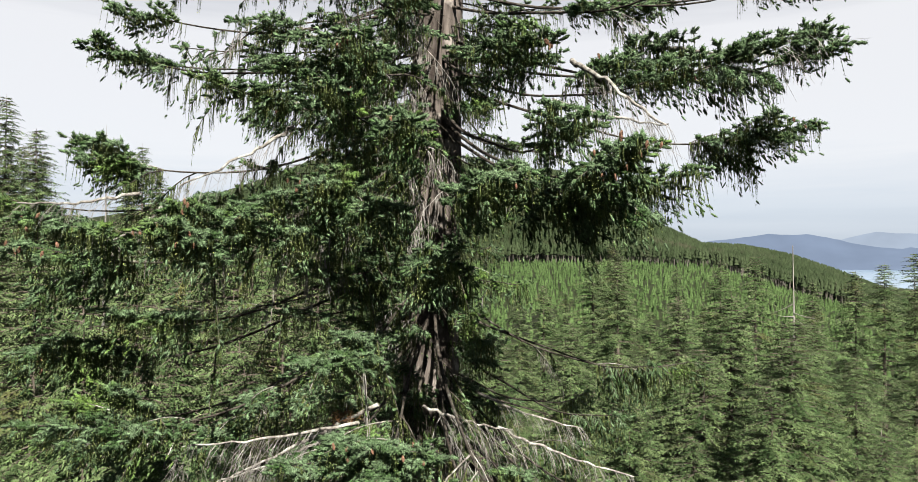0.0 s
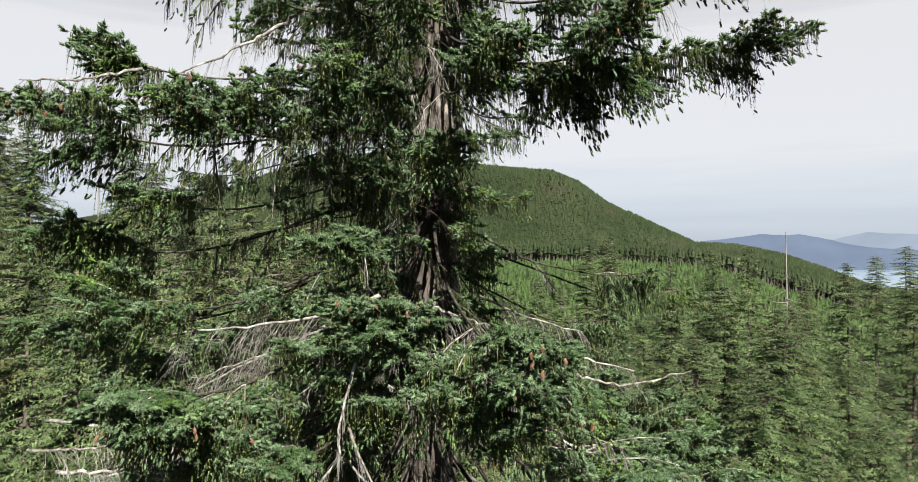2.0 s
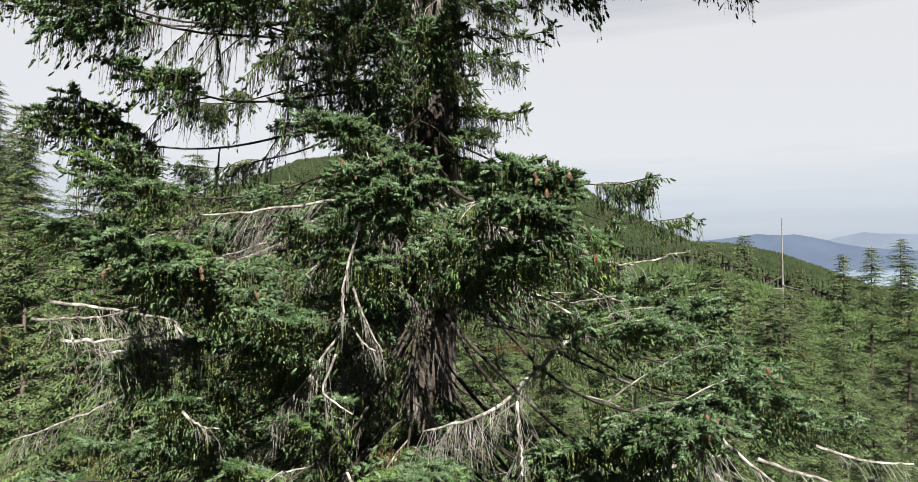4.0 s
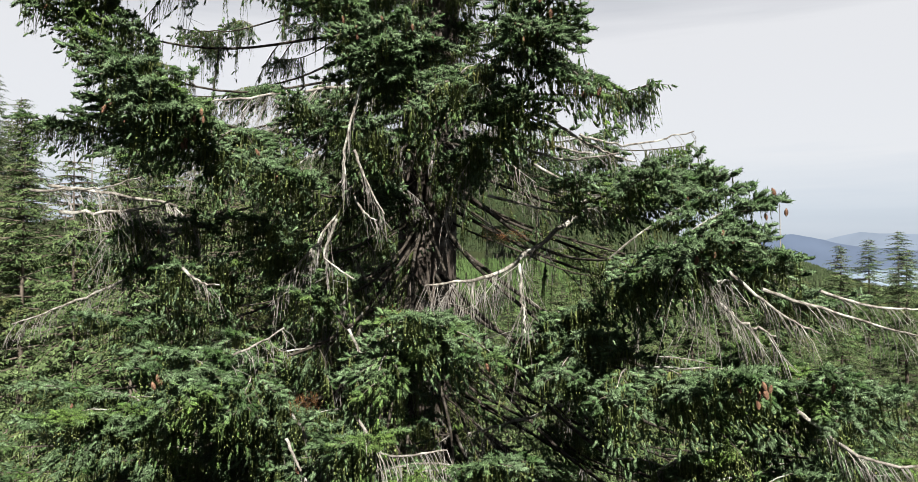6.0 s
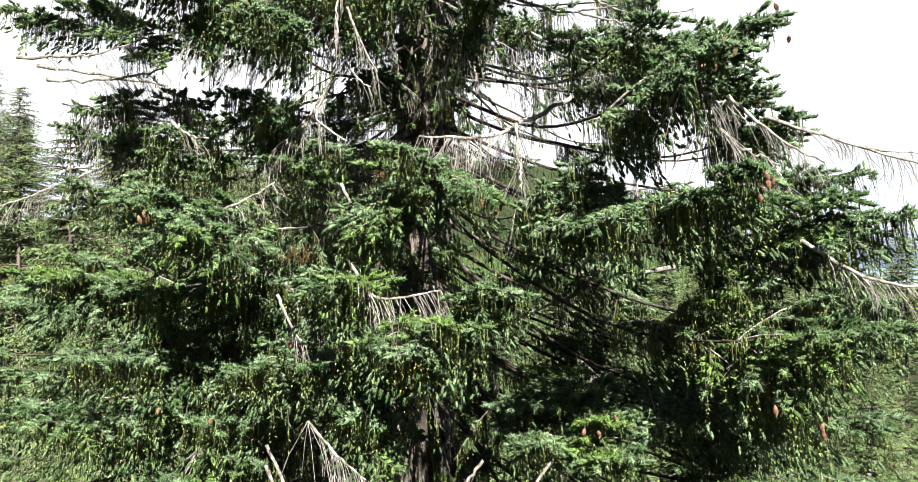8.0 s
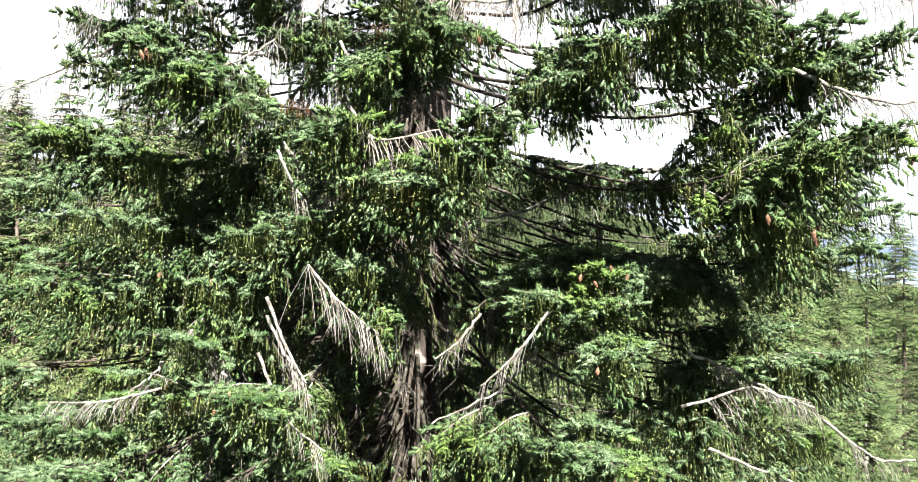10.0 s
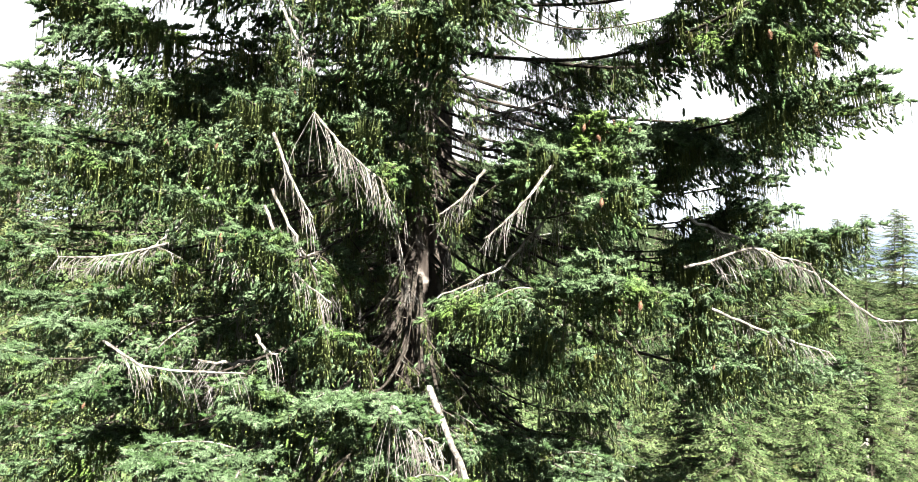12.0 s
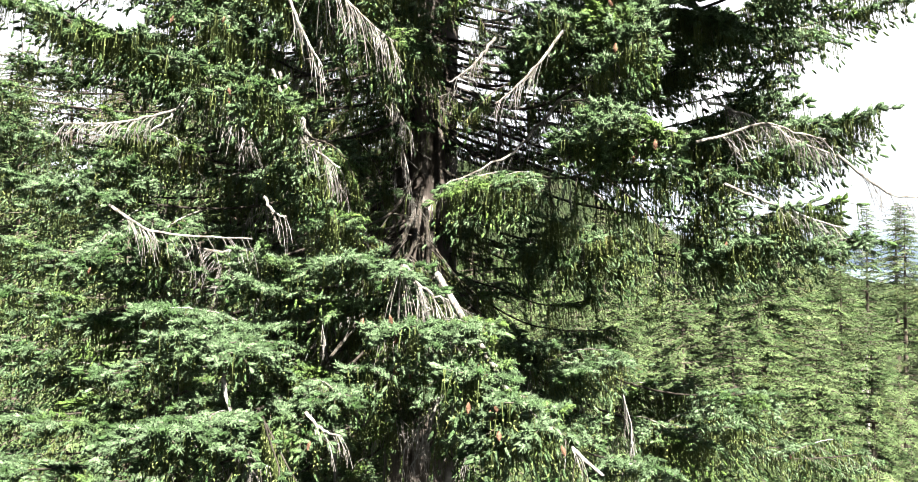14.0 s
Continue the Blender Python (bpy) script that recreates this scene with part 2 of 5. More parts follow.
def ground_z(x, y):
    r = np.hypot(x, y)
    a = np.degrees(np.arctan2(x, y))
    crest = np.interp(a, HILL_X, HILL_Z)
    far_low = np.interp(a, [-180, -30, 12, 20, 26, 32, 60, 180], [30, 30, 30, 25, 4, -12, -12, 30])
    low = BASE_Z + np.interp(r, [0, 60, 150], [0, -3, -4]) + np.clip((r - 150) / 500, 0, 1) * far_low
    side = np.clip((-a - 8) / 30, 0, 1) * np.clip((r - 15) / 60, 0, 1) * 7.0
    low = low + side
    rise = np.clip((r - 650) / 350, 0, 1)
    rise = rise * rise * (3 - 2 * rise)
    z = low + (crest - low) * rise
    fall = np.clip((r - 1020) / 500, 0, 1)
    z = z * (1 - fall) + -36.0 * fall
    z = z + 1.5 * np.sin(x * 0.021 + 1.0) * np.cos(y * 0.017) * np.clip(r / 200, 0, 1) * (1 - fall)
    return z


def polar_ground():
    rings = np.concatenate([[0.01], np.geomspace(4, 1600, 90), np.linspace(1800, 4900, 10)])
    turns = np.linspace(0, 2 * np.pi, 241)[:-1]
    rr, tt = np.meshgrid(rings, turns, indexing="ij")
    x, y = rr * np.sin(tt), rr * np.cos(tt)
    v = np.stack([x, y, ground_z(x, y)], -1).reshape(-1, 3)
    n, m = rr.shape
    i = (np.arange(n - 1)[:, None] * m)
    j = np.arange(m)[None]
    k = (j + 1) % m
    q = np.stack([i + j, i + k, i + m + k, i + m + j], -1).reshape(-1, 4)
    return v, np.concatenate([q[:, [0, 2, 1]], q[:, [0, 3, 2]]])


tagged(new("ground", mesh_of("ground", *polar_ground(), M_GROUND, True)), "mossy brown forest floor rising into a hill", "ground", kind="structure")

bm = bmesh.new()
for x, y in ((-4800, 1100), (4800, 1100), (4800, 4950), (-4800, 4950)):
    bm.verts.new((x, y, -30.0))
bm.faces.new(bm.verts)
me = bpy.data.meshes.new("water")
bm.to_mesh(me)
bm.free()
m_water = bpy.data.materials.new("pale_sea")
m_water.use_nodes = True
wb = m_water.node_tree.nodes["Principled BSDF"]
wb.inputs["Base Color"].default_value, wb.inputs["Roughness"].default_value = (0.10, 0.14, 0.18, 1), 0.18
me.materials.append(m_water)
tagged(new("water", me), "calm pale blue-grey sea inlet below hazy mountains", "water", kind="structure")


def mountain_range(name, distance, profile, seed, mat, label):
    """A far ridge: degrees to the right and height over the sea, as a solid with a sloping face."""
    rng = np.random.default_rng(seed)
    a = np.linspace(profile[0][0], profile[-1][0], 260)
    h = np.interp(a, [p[0] for p in profile], [p[1] for p in profile])
    rough = np.convolve(rng.normal(size=a.size + 20), np.ones(9) / 9, "same")[10:-10] * 5 + rng.normal(size=a.size) * 0.8
    h = np.maximum(h + rough * np.clip(h / 60, 0.15, 1), 1)
    t = np.radians(a)
    rows = []
    for dr, f in ((-260, 0.0), (-120, 0.55), (0, 1.0), (150, 0.0)):
        r = distance + dr
        rows.append(np.stack([r * np.sin(t), r * np.cos(t), -31 + h * f], 1))
    v = np.concatenate(rows)
    m = a.size
    j = np.arange(m - 1)
    tris = []
    for i in range(3):
        q = np.stack([i * m + j, i * m + j + 1, (i + 1) * m + j + 1, (i + 1) * m + j], 1)
        tris += [q[:, [0, 1, 2]], q[:, [0, 2, 3]]]
    tagged(new(name, mesh_of(name, v, np.concatenate(tris), mat, True)), label, "mountains", kind="structure")


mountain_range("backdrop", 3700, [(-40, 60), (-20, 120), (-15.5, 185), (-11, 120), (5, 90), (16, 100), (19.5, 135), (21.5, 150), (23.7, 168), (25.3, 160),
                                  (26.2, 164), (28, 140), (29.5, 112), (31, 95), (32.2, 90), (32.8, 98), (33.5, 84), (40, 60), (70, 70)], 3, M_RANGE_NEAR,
               "self-lit blue forested mountains across the water, haze in their colour")
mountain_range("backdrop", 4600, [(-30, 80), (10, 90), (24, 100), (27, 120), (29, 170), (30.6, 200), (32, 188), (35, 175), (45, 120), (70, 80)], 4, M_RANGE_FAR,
               "self-lit paler blue mountains farthest off, haze in their colour")


def far_wood(name, places, heights, widths, mat, label, seed, tiers=3):
    """Thousands of small far conifers, each with a few ragged tiers, in one mesh."""
    rng = np.random.default_rng(seed)
    sides = 5
    n = len(places)
    vs, fs, base = [], [], 0
    ang = np.arange(sides) * 2 * np.pi / sides
    for k in range(tiers):
        lo, hi = 0.08 + 0.28 * k, min(1.0, 0.52 + 0.26 * k)
        rad = widths * (1 - 0.27 * k) * 0.5
        tw = rng.random(n) * 6.28
        ring = np.stack([np.cos(ang[None] + tw[:, None]) * rad[:, None] * rng.uniform(0.7, 1.2, (n, sides)),
                         np.sin(ang[None] + tw[:, None]) * rad[:, None] * rng.uniform(0.7, 1.2, (n, sides)),
                         heights[:, None] * lo * rng.uniform(0.75, 1.15, (n, sides))], -1) + places[:, None]
        tip = places + np.stack([0 * heights, 0 * heights, heights * hi], 1)
        v = np.concatenate([ring, tip[:, None]], 1)
        j = np.arange(sides)
        t = np.stack([j, (j + 1) % sides, np.full(sides, sides)], 1)
        f = t[None] + (np.arange(n) * (sides + 1))[:, None, None] + base
        vs.append(v.reshape(-1, 3)), fs.append(f.reshape(-1, 3))
        base += n * (sides + 1)
    tagged(new(name, mesh_of(name, np.concatenate(vs), np.concatenate(fs), mat)), label, "forest", kind="stuff")


def scatter(count, a0, a1, r0, r1, rng):
    a = np.radians(rng.uniform(a0, a1, count))
    r = np.sqrt(rng.uniform(r0 * r0, r1 * r1, count))
    x, y = r * np.sin(a), r * np.cos(a)
    return np.stack([x, y, ground_z(x, y) - 0.3], 1), np.degrees(a), r


R1 = np.random.default_rng(21)
p, a, r = scatter(32000, -24, 35, 690, 1060, R1)
h = R1.uniform(3.5, 8, len(p)) * np.where(a > 14, 1.3, 1.0)
far_wood("hillside_forest", p, h, h * R1.uniform(0.45, 0.8, len(p)), M_HILLWOOD, "dense dark green conifer forest covering the far hill", 31, 2)
p, a, r = scatter(9000, -34, 36, 240, 645, R1)
h = R1.uniform(2.5, 5.5, len(p))
far_wood("young_plantation", p, h, h * R1.uniform(0.42, 0.6, len(p)), M_PLANT, "bright green young replanted conifers below the hill", 32)
p, a, r = scatter(700, 4, 30, 652, 690, R1)
h = R1.uniform(13, 17, len(p))
p2 = p + np.stack([0 * h, 0 * h, h * 0.45], 1)
far_wood("forest_edge_crowns", p2, h * 0.62, h * 0.3, M_HILLWOOD, "dark crowns of tall conifers along the cutting edge", 33)
v, f = tubes([([q, q + (0, 0, hh * 0.75)], [0.28, 0.16]) for q, hh in zip(p, h)], 4)
tagged(new("forest_edge_trunks", mesh_of("forest_edge_trunks", v, f, M_POLE)), "row of bare pale trunks exposed at the edge of a cutting", "tree trunks", kind="stuff")


# ---- middle-distance conifers ----
def conifer_meshes(seed, height, spread, detail, crown_from=0.12, ragged=0.25):
    """Trunk and crown meshes of a forest conifer: whorls of drooping boughs, each with flat sprays."""
    rng = np.random.default_rng(seed)
    trunk = [(np.stack([0.1 * np.sin(np.linspace(0, 3, 9) + seed), 0 * np.linspace(0, 1, 9), np.linspace(0, height * 0.99, 9)], 1),
              np.linspace(height * 0.013, 0.012, 9))]
    feet, ways, lens, rads, boughs = [], [], [], [], []
    z = height * crown_from
    while z < height * 0.985:
        f = (z / height - crown_from) / (1 - crown_from)
        reach = spread * (1 - f) ** 0.68 * (0.55 + 0.45 * min(1, f * 6)) + 0.15
        for _ in range(rng.integers(5, 8)):
            az, L = rng.random() * 6.283, reach * rng.uniform(1 - ragged, 1 + ragged)
            out = np.array((math.cos(az), math.sin(az), 0))
            side = np.array((-out[1], out[0], 0))
            tilt = -0.10 - 0.26 * (1 - f) + rng.normal() * 0.10 + 0.25 * f
            s = np.linspace(0, 1, 5)
            line = out * (L * s)[:, None] + np.array((0, 0, 1)) * (L * (tilt * s - 0.18 * s * s))[:, None] + (0, 0, z)
            boughs.append((line[::2], np.linspace(0.022 + L * 0.008, 0.005, 3)))
            n = max(4, int(L * detail * 1.5))
            for t in np.linspace(0.16, 1.0, n):
                p = out * L * t + np.array((0, 0, z + L * (tilt * t - 0.18 * t * t)))
                for sg in (-1, 1):
                    w = (0.30 + 0.34 * (1 - t)) * min(L + 0.5, 2.4) * 0.42
                    feet.append(p), ways.append(out * 0.7 + side * sg * rng.uniform(0.35, 1.2) + (0, 0, rng.uniform(-0.55, 0.05)))
                    lens.append(w * rng.uniform(0.7, 1.3)), rads.append(w * rng.uniform(0.26, 0.46))
        z += height * rng.uniform(0.019, 0.030) * (1.1 - 0.85 * f)
    tmpl = []
    for _ in range(4):
        c = 6
        s = (np.arange(c) + 0.5) / c
        sgn = np.where(np.arange(c) % 2, 1, -1)
        wide = np.sin(np.clip(s * 2.6 + 0.35, 0, 3.0)) * 0.95
        foot0 = np.stack([0 * s, 0.05 * rng.normal(size=c), s - 0.16], 1)
        foot1 = np.stack([-0.1 * sgn, 0.05 * rng.normal(size=c), s + 0.05], 1)
        tip = np.stack([sgn * wide, rng.normal(size=c) * 0.25 - 0.25, s + 0.14 + 0.10 * rng.random(c)], 1)
        tmpl.append(np.stack([foot0, foot1, tip], 1).reshape(-1, 3))
    feet, ways = np.array(feet), unit(np.array(ways))
    lens, rads = np.array(lens), np.array(rads)
    a = unit(np.cross(ways, np.array((0, 0, 1.0)) + 0.3 * rng.normal(size=feet.shape)))
    b = np.cross(a, ways)
    which = rng.integers(0, 4, len(feet))
    vs = []
    for i, t in enumerate(tmpl):
        k = which == i
        vs.append((feet[k][:, None] + rads[k][:, None, None] * (t[None, :, :1] * a[k][:, None] + t[None, :, 1:2] * b[k][:, None])
                   + lens[k][:, None, None] * t[None, :, 2:] * ways[k][:, None]).reshape(-1, 3))
    v = np.concatenate(vs)
    tv, tf = tubes(trunk, 7)
    bv, bf = tubes(boughs, 3)
    return (mesh_of("trunk", np.concatenate([tv, bv]), np.concatenate([tf, bf + len(tv)]), M_FAR_BARK, True),
            mesh_of("crown", v, np.arange(len(v)).reshape(-1, 3), M_FAR_LEAF))


KINDS = [conifer_meshes(101, 30, 5.4, 2.6), conifer_meshes(102, 26, 4.8, 2.6, ragged=0.35), conifer_meshes(103, 32, 4.8, 2.4, 0.45, 0.4),
         conifer_meshes(104, 22, 4.6, 2.8)]


def conifer(kind, x, y, top, turn, wide=1.0, label="dense green hemlock with drooping flat sprays"):
    """A forest tree standing on the ground whose tip reaches the height top."""
    zg = float(ground_z(np.array(x), np.array(y))) - 0.3
    tall = (30, 26, 32, 22)[kind]
    s = (top - zg) / tall
    m = pose(x, y, zg, 0, 0, turn) @ Matrix.Diagonal((s * wide, s * wide, s, 1))
    root = tagged(new("conifer_tree"), label, "tree", "forest conifers")
    root.matrix_world = m
    part("trunk", KINDS[kind][0], root)
    part("crown", KINDS[kind][1], root)
    return root


TREES = [  # kind, tangent to the right, tip's tangent up, depth, width
    (1, 0.220, 0.028, 150, 1.3), (1, 0.190, 0.012, 140, 1.2), (0, 0.308, -0.008, 95, 0.8), (2, 0.420, 0.010, 66, 0.9), (3, 0.385, -0.045, 60, 1.1),
    (0, 0.602, -0.002, 84, 1.0), (1, 0.560, -0.014, 80, 1.0), (0, 0.655, -0.03, 60, 1.0), (2, 0.645, 0.012, 95, 1.0), (3, 0.50, -0.085, 58, 1.1),
    (3, 0.345, -0.12, 50, 1.1), (0, 0.27, -0.07, 80, 1.0), (1, 0.12, -0.035, 95, 1.0), (0, 0.085, -0.05, 90, 1.1), (3, 0.16, -0.09, 60, 1.0),
    (3, 0.44, -0.17, 42, 1.0), (0, 0.56, -0.13, 48, 0.9), (3, 0.24, -0.16, 48, 1.0), (3, 0.05, -0.10, 55, 1.2), (1, 0.50, -0.055, 70, 0.9),
    (0, -0.235, 0.02, 46, 1.0), (1, -0.20, -0.06, 60, 1.1), (3, -0.17, -0.05, 40, 1.0), (2, -0.375, 0.03, 38, 0.9), (0, -0.41, 0.06, 48, 0.8), (2, -0.40, 0.05, 32, 0.9),
    (0, -0.45, 0.17, 60, 0.7), (2, -0.43, 0.13, 75, 0.8), (1, -0.47, 0.13, 80, 0.9), (2, -0.60, 0.15, 70, 0.9),
]
TREES2 = [
    (0, -0.645, 0.24, 75, 0.8), (1, -0.60, 0.19, 70, 0.9), (1, 0.225, 0.0, 78, 1.1), (0, 0.37, 0.002, 74, 1.0), (3, 0.31, -0.05, 62, 1.0),
    (0, -0.64, 0.17, 75, 0.8), (1, -0.62, 0.165, 85, 0.8), (1, -0.66, 0.12, 60, 1.0), (2, -0.38, 0.0, 29, 0.9), (0, -0.12, -0.03, 70, 1.0),
    (3, -0.06, -0.08, 60, 1.1), (3, -0.10, -0.12, 45, 1.1), (0, 0.0, -0.06, 75, 1.0), (0, -0.72, -0.04, 30, 0.9),
    (3, 0.33, -0.24, 36, 1.0), (3, 0.60, -0.24, 40, 1.0), (3, 0.52, -0.30, 33, 1.0), (3, 0.40, -0.30, 32, 1.0), (0, 0.70, -0.08, 50, 1.0),
    (3, 0.18, -0.26, 36, 1.0), (3, 0.0, -0.28, 34, 1.1), (3, -0.16, -0.24, 34, 1.1), 
]
TREES3 = [  # close behind the great spruce, in its shade
    (0, -0.32, -0.03, 20, 0.8), (2, -0.28, -0.05, 22, 0.9), (0, -0.21, -0.09, 24, 0.9), (1, -0.36, 0.0, 24, 0.9), (1, -0.33, 0.0, 27, 0.9), (3, -0.12, -0.2, 23, 1.0),
    (3, 0.47, -0.105, 45, 1.1), (3, 0.03, -0.26, 24, 1.0),
    (0, -0.31, -0.1, 18, 0.8), (1, -0.34, -0.12, 19, 0.8), (2, -0.24, -0.14, 19, 0.8),
    (0, -0.40, -0.02, 19, 0.8), (1, -0.46, 0.0, 22, 0.9), (0, -0.53, 0.02, 21, 0.8), (0, -0.37, 0.0, 26, 0.9), (1, -0.25, -0.05, 21, 0.9), (0, -0.17, -0.09, 20, 0.8),
    (1, -0.30, -0.14, 17, 0.8), (0, -0.45, -0.12, 17, 0.8), (0, -0.60, 0.03, 24, 0.9), (1, -0.08, -0.14, 19, 0.8),
    (0, -0.36, 0.10, 30, 0.8), (1, -0.29, 0.07, 31, 0.8), (0, -0.23, 0.06, 28, 0.8), (1, -0.18, 0.07, 33, 0.8), (0, -0.42, 0.11, 34, 0.8), (0, -0.13, 0.04, 29, 0.8),
    (1, -0.33, 0.05, 25, 0.8), (0, -0.26, 0.03, 26, 0.8), (1, -0.20, 0.02, 24, 0.8), (0, -0.08, 0.0, 30, 0.8),
    (0, 0.476, -0.075, 48, 1.2), (1, 0.458, -0.085, 47, 1.2),
    (1, 0.15, -0.045, 105, 1.0), (2, 0.50, -0.03, 90, 0.9), (1, 0.345, -0.06, 85, 0.9),
]
R2 = np.random.default_rng(8)
for kind, right, up, depth, wide in TREES + TREES2 + TREES3:
    conifer(kind, right * depth, depth, 20 + up * depth, R2.uniform(0, 360), wide)


def snag(x, y, foot, top, seed):
    """A dead standing trunk with broken stubs of boughs."""
    rng = np.random.default_rng(seed)
    root = tagged(new("dead_snag"), "silver-grey dead standing tree with broken bare branches", "dead tree", "dead snags")
    root.location = (x, y, foot)
    h = top - foot
    s = np.linspace(0, 1, 24)
    line = np.stack([0.05 * np.sin(s * 9), 0.05 * np.cos(s * 7), s * h], 1)
    part("trunk", mesh_of("trunk", *tubes([(line, 0.30 * (1 - s) + 0.015 + 0.015 * rng.random(24))], 8), M_SNAG, True), root)
    for k in range(16):
        z, az, L = h * rng.uniform(0.45, 0.93), rng.random() * 6.28, rng.uniform(0.4, 2.0)
        t = np.linspace(0, 1, 5)
        d = np.array((math.cos(az), math.sin(az), rng.uniform(-0.7, 0.1)))
        b = d * (L * t)[:, None] + (0, 0, z) + np.array((0, 0, 0.25)) * (t * t)[:, None]
        part("bare_branch", mesh_of("bare_branch", *tubes([(b, np.linspace(0.04, 0.008, 5))], 4), M_SNAG), root)
    return root


snag(0.473 * 51, 51, -14, 20 + 0.018 * 51, 1)
snag(0.595 * 46, 46, -14, 13 - 0.09 * 46, 2)
snag(-0.502 * 80, 80, -8, 20 + 0.19 * 80, 3)


# ---- the great spruce ----
YT = 9.35
BASE = np.array((-1.0, YT, BASE_Z))


def axis_x(z):
    return -0.30 - (22 - z) * 0.022


spruce = tagged(new("spruce_tree"), "huge old spruce with drooping mossy boughs and cones", "tree")
spruce.location = BASE


def trunk_mesh():
    """Bark in long upright plates with deep furrows."""
    zs = np.concatenate([np.linspace(-10.4, 9, 60), np.linspace(9.1, 24, 330), np.linspace(24.2, 47, 60)])
    sides = 64
    rad = np.interp(zs, [-10.4, -9, 0, 12, 14, 22, 47], [1.15, 0.85, 0.62, 0.415, 0.395, 0.315, 0.04])
    ang = np.arange(sides) * 2 * np.pi / sides
    v = np.empty((len(zs), sides, 3))
    for i, z in enumerate(zs):
        for j, a in enumerate(ang):
            q = Vector((math.cos(a) * 4.2 + 0.25 * math.sin(z * 2.1), math.sin(a) * 4.2, z * 0.85))
            n = noise.noise(q) * 0.6 + noise.noise(q * 2.3) * 0.4
            ridge = (1 - abs(n) * 3.0) * 0.024
            v[i, j] = (axis_x(z) + (rad[i] + ridge + 0.012 * noise.noise(Vector((q.x * 3, q.y * 3, z * 6)))) * math.cos(a),
                       YT + (rad[i] + ridge) * math.sin(a), z)
    n = len(zs)
    i = np.arange(n - 1)[:, None] * sides
    j = np.arange(sides)[None]
    k = (j + 1) % sides
    q = np.stack([i + j, i + k, i + sides + k, i + sides + j], -1).reshape(-1, 4)
    return v.reshape(-1, 3) - BASE, np.concatenate([q[:, [0, 1, 2]], q[:, [0, 2, 3]]])


part("trunk", mesh_of("trunk", *trunk_mesh(), M_BARK, False), spruce, "grey-brown trunk with furrowed flaking bark")


def cone_mesh():
    """A hanging cone: overlapping scales in staggered rows."""
    vs, fs = [], []
    rows, per = 9, 7
    for i in range(rows):
        s = i / (rows - 1)
        r = 0.0175 * math.sin(0.35 + 2.55 * s) + 0.003
        for j in range(per):
            a = (j + 0.5 * (i % 2)) * 2 * math.pi / per
            c, d = math.cos(a), math.sin(a)
            e, g = -d, c
            z = -0.085 * s
            b = len(vs)
            w = r * 0.62
            vs += [(c * r * 0.35 + e * w * 0.6, d * r * 0.35 + g * w * 0.6, z), (c * r * 0.35 - e * w * 0.6, d * r * 0.35 - g * w * 0.6, z),
                   (c * r * 1.05 - e * w, d * r * 1.05 - g * w, z - 0.010), (c * r * 1.25, d * r * 1.25, z - 0.017),
                   (c * r * 1.05 + e * w, d * r * 1.05 + g * w, z - 0.010)]
            fs += [(b, b + 1, b + 2), (b, b + 2, b + 4), (b + 4, b + 2, b + 3)]
    return mesh_of("cone", vs, fs, M_CONE)


CONE = cone_mesh()


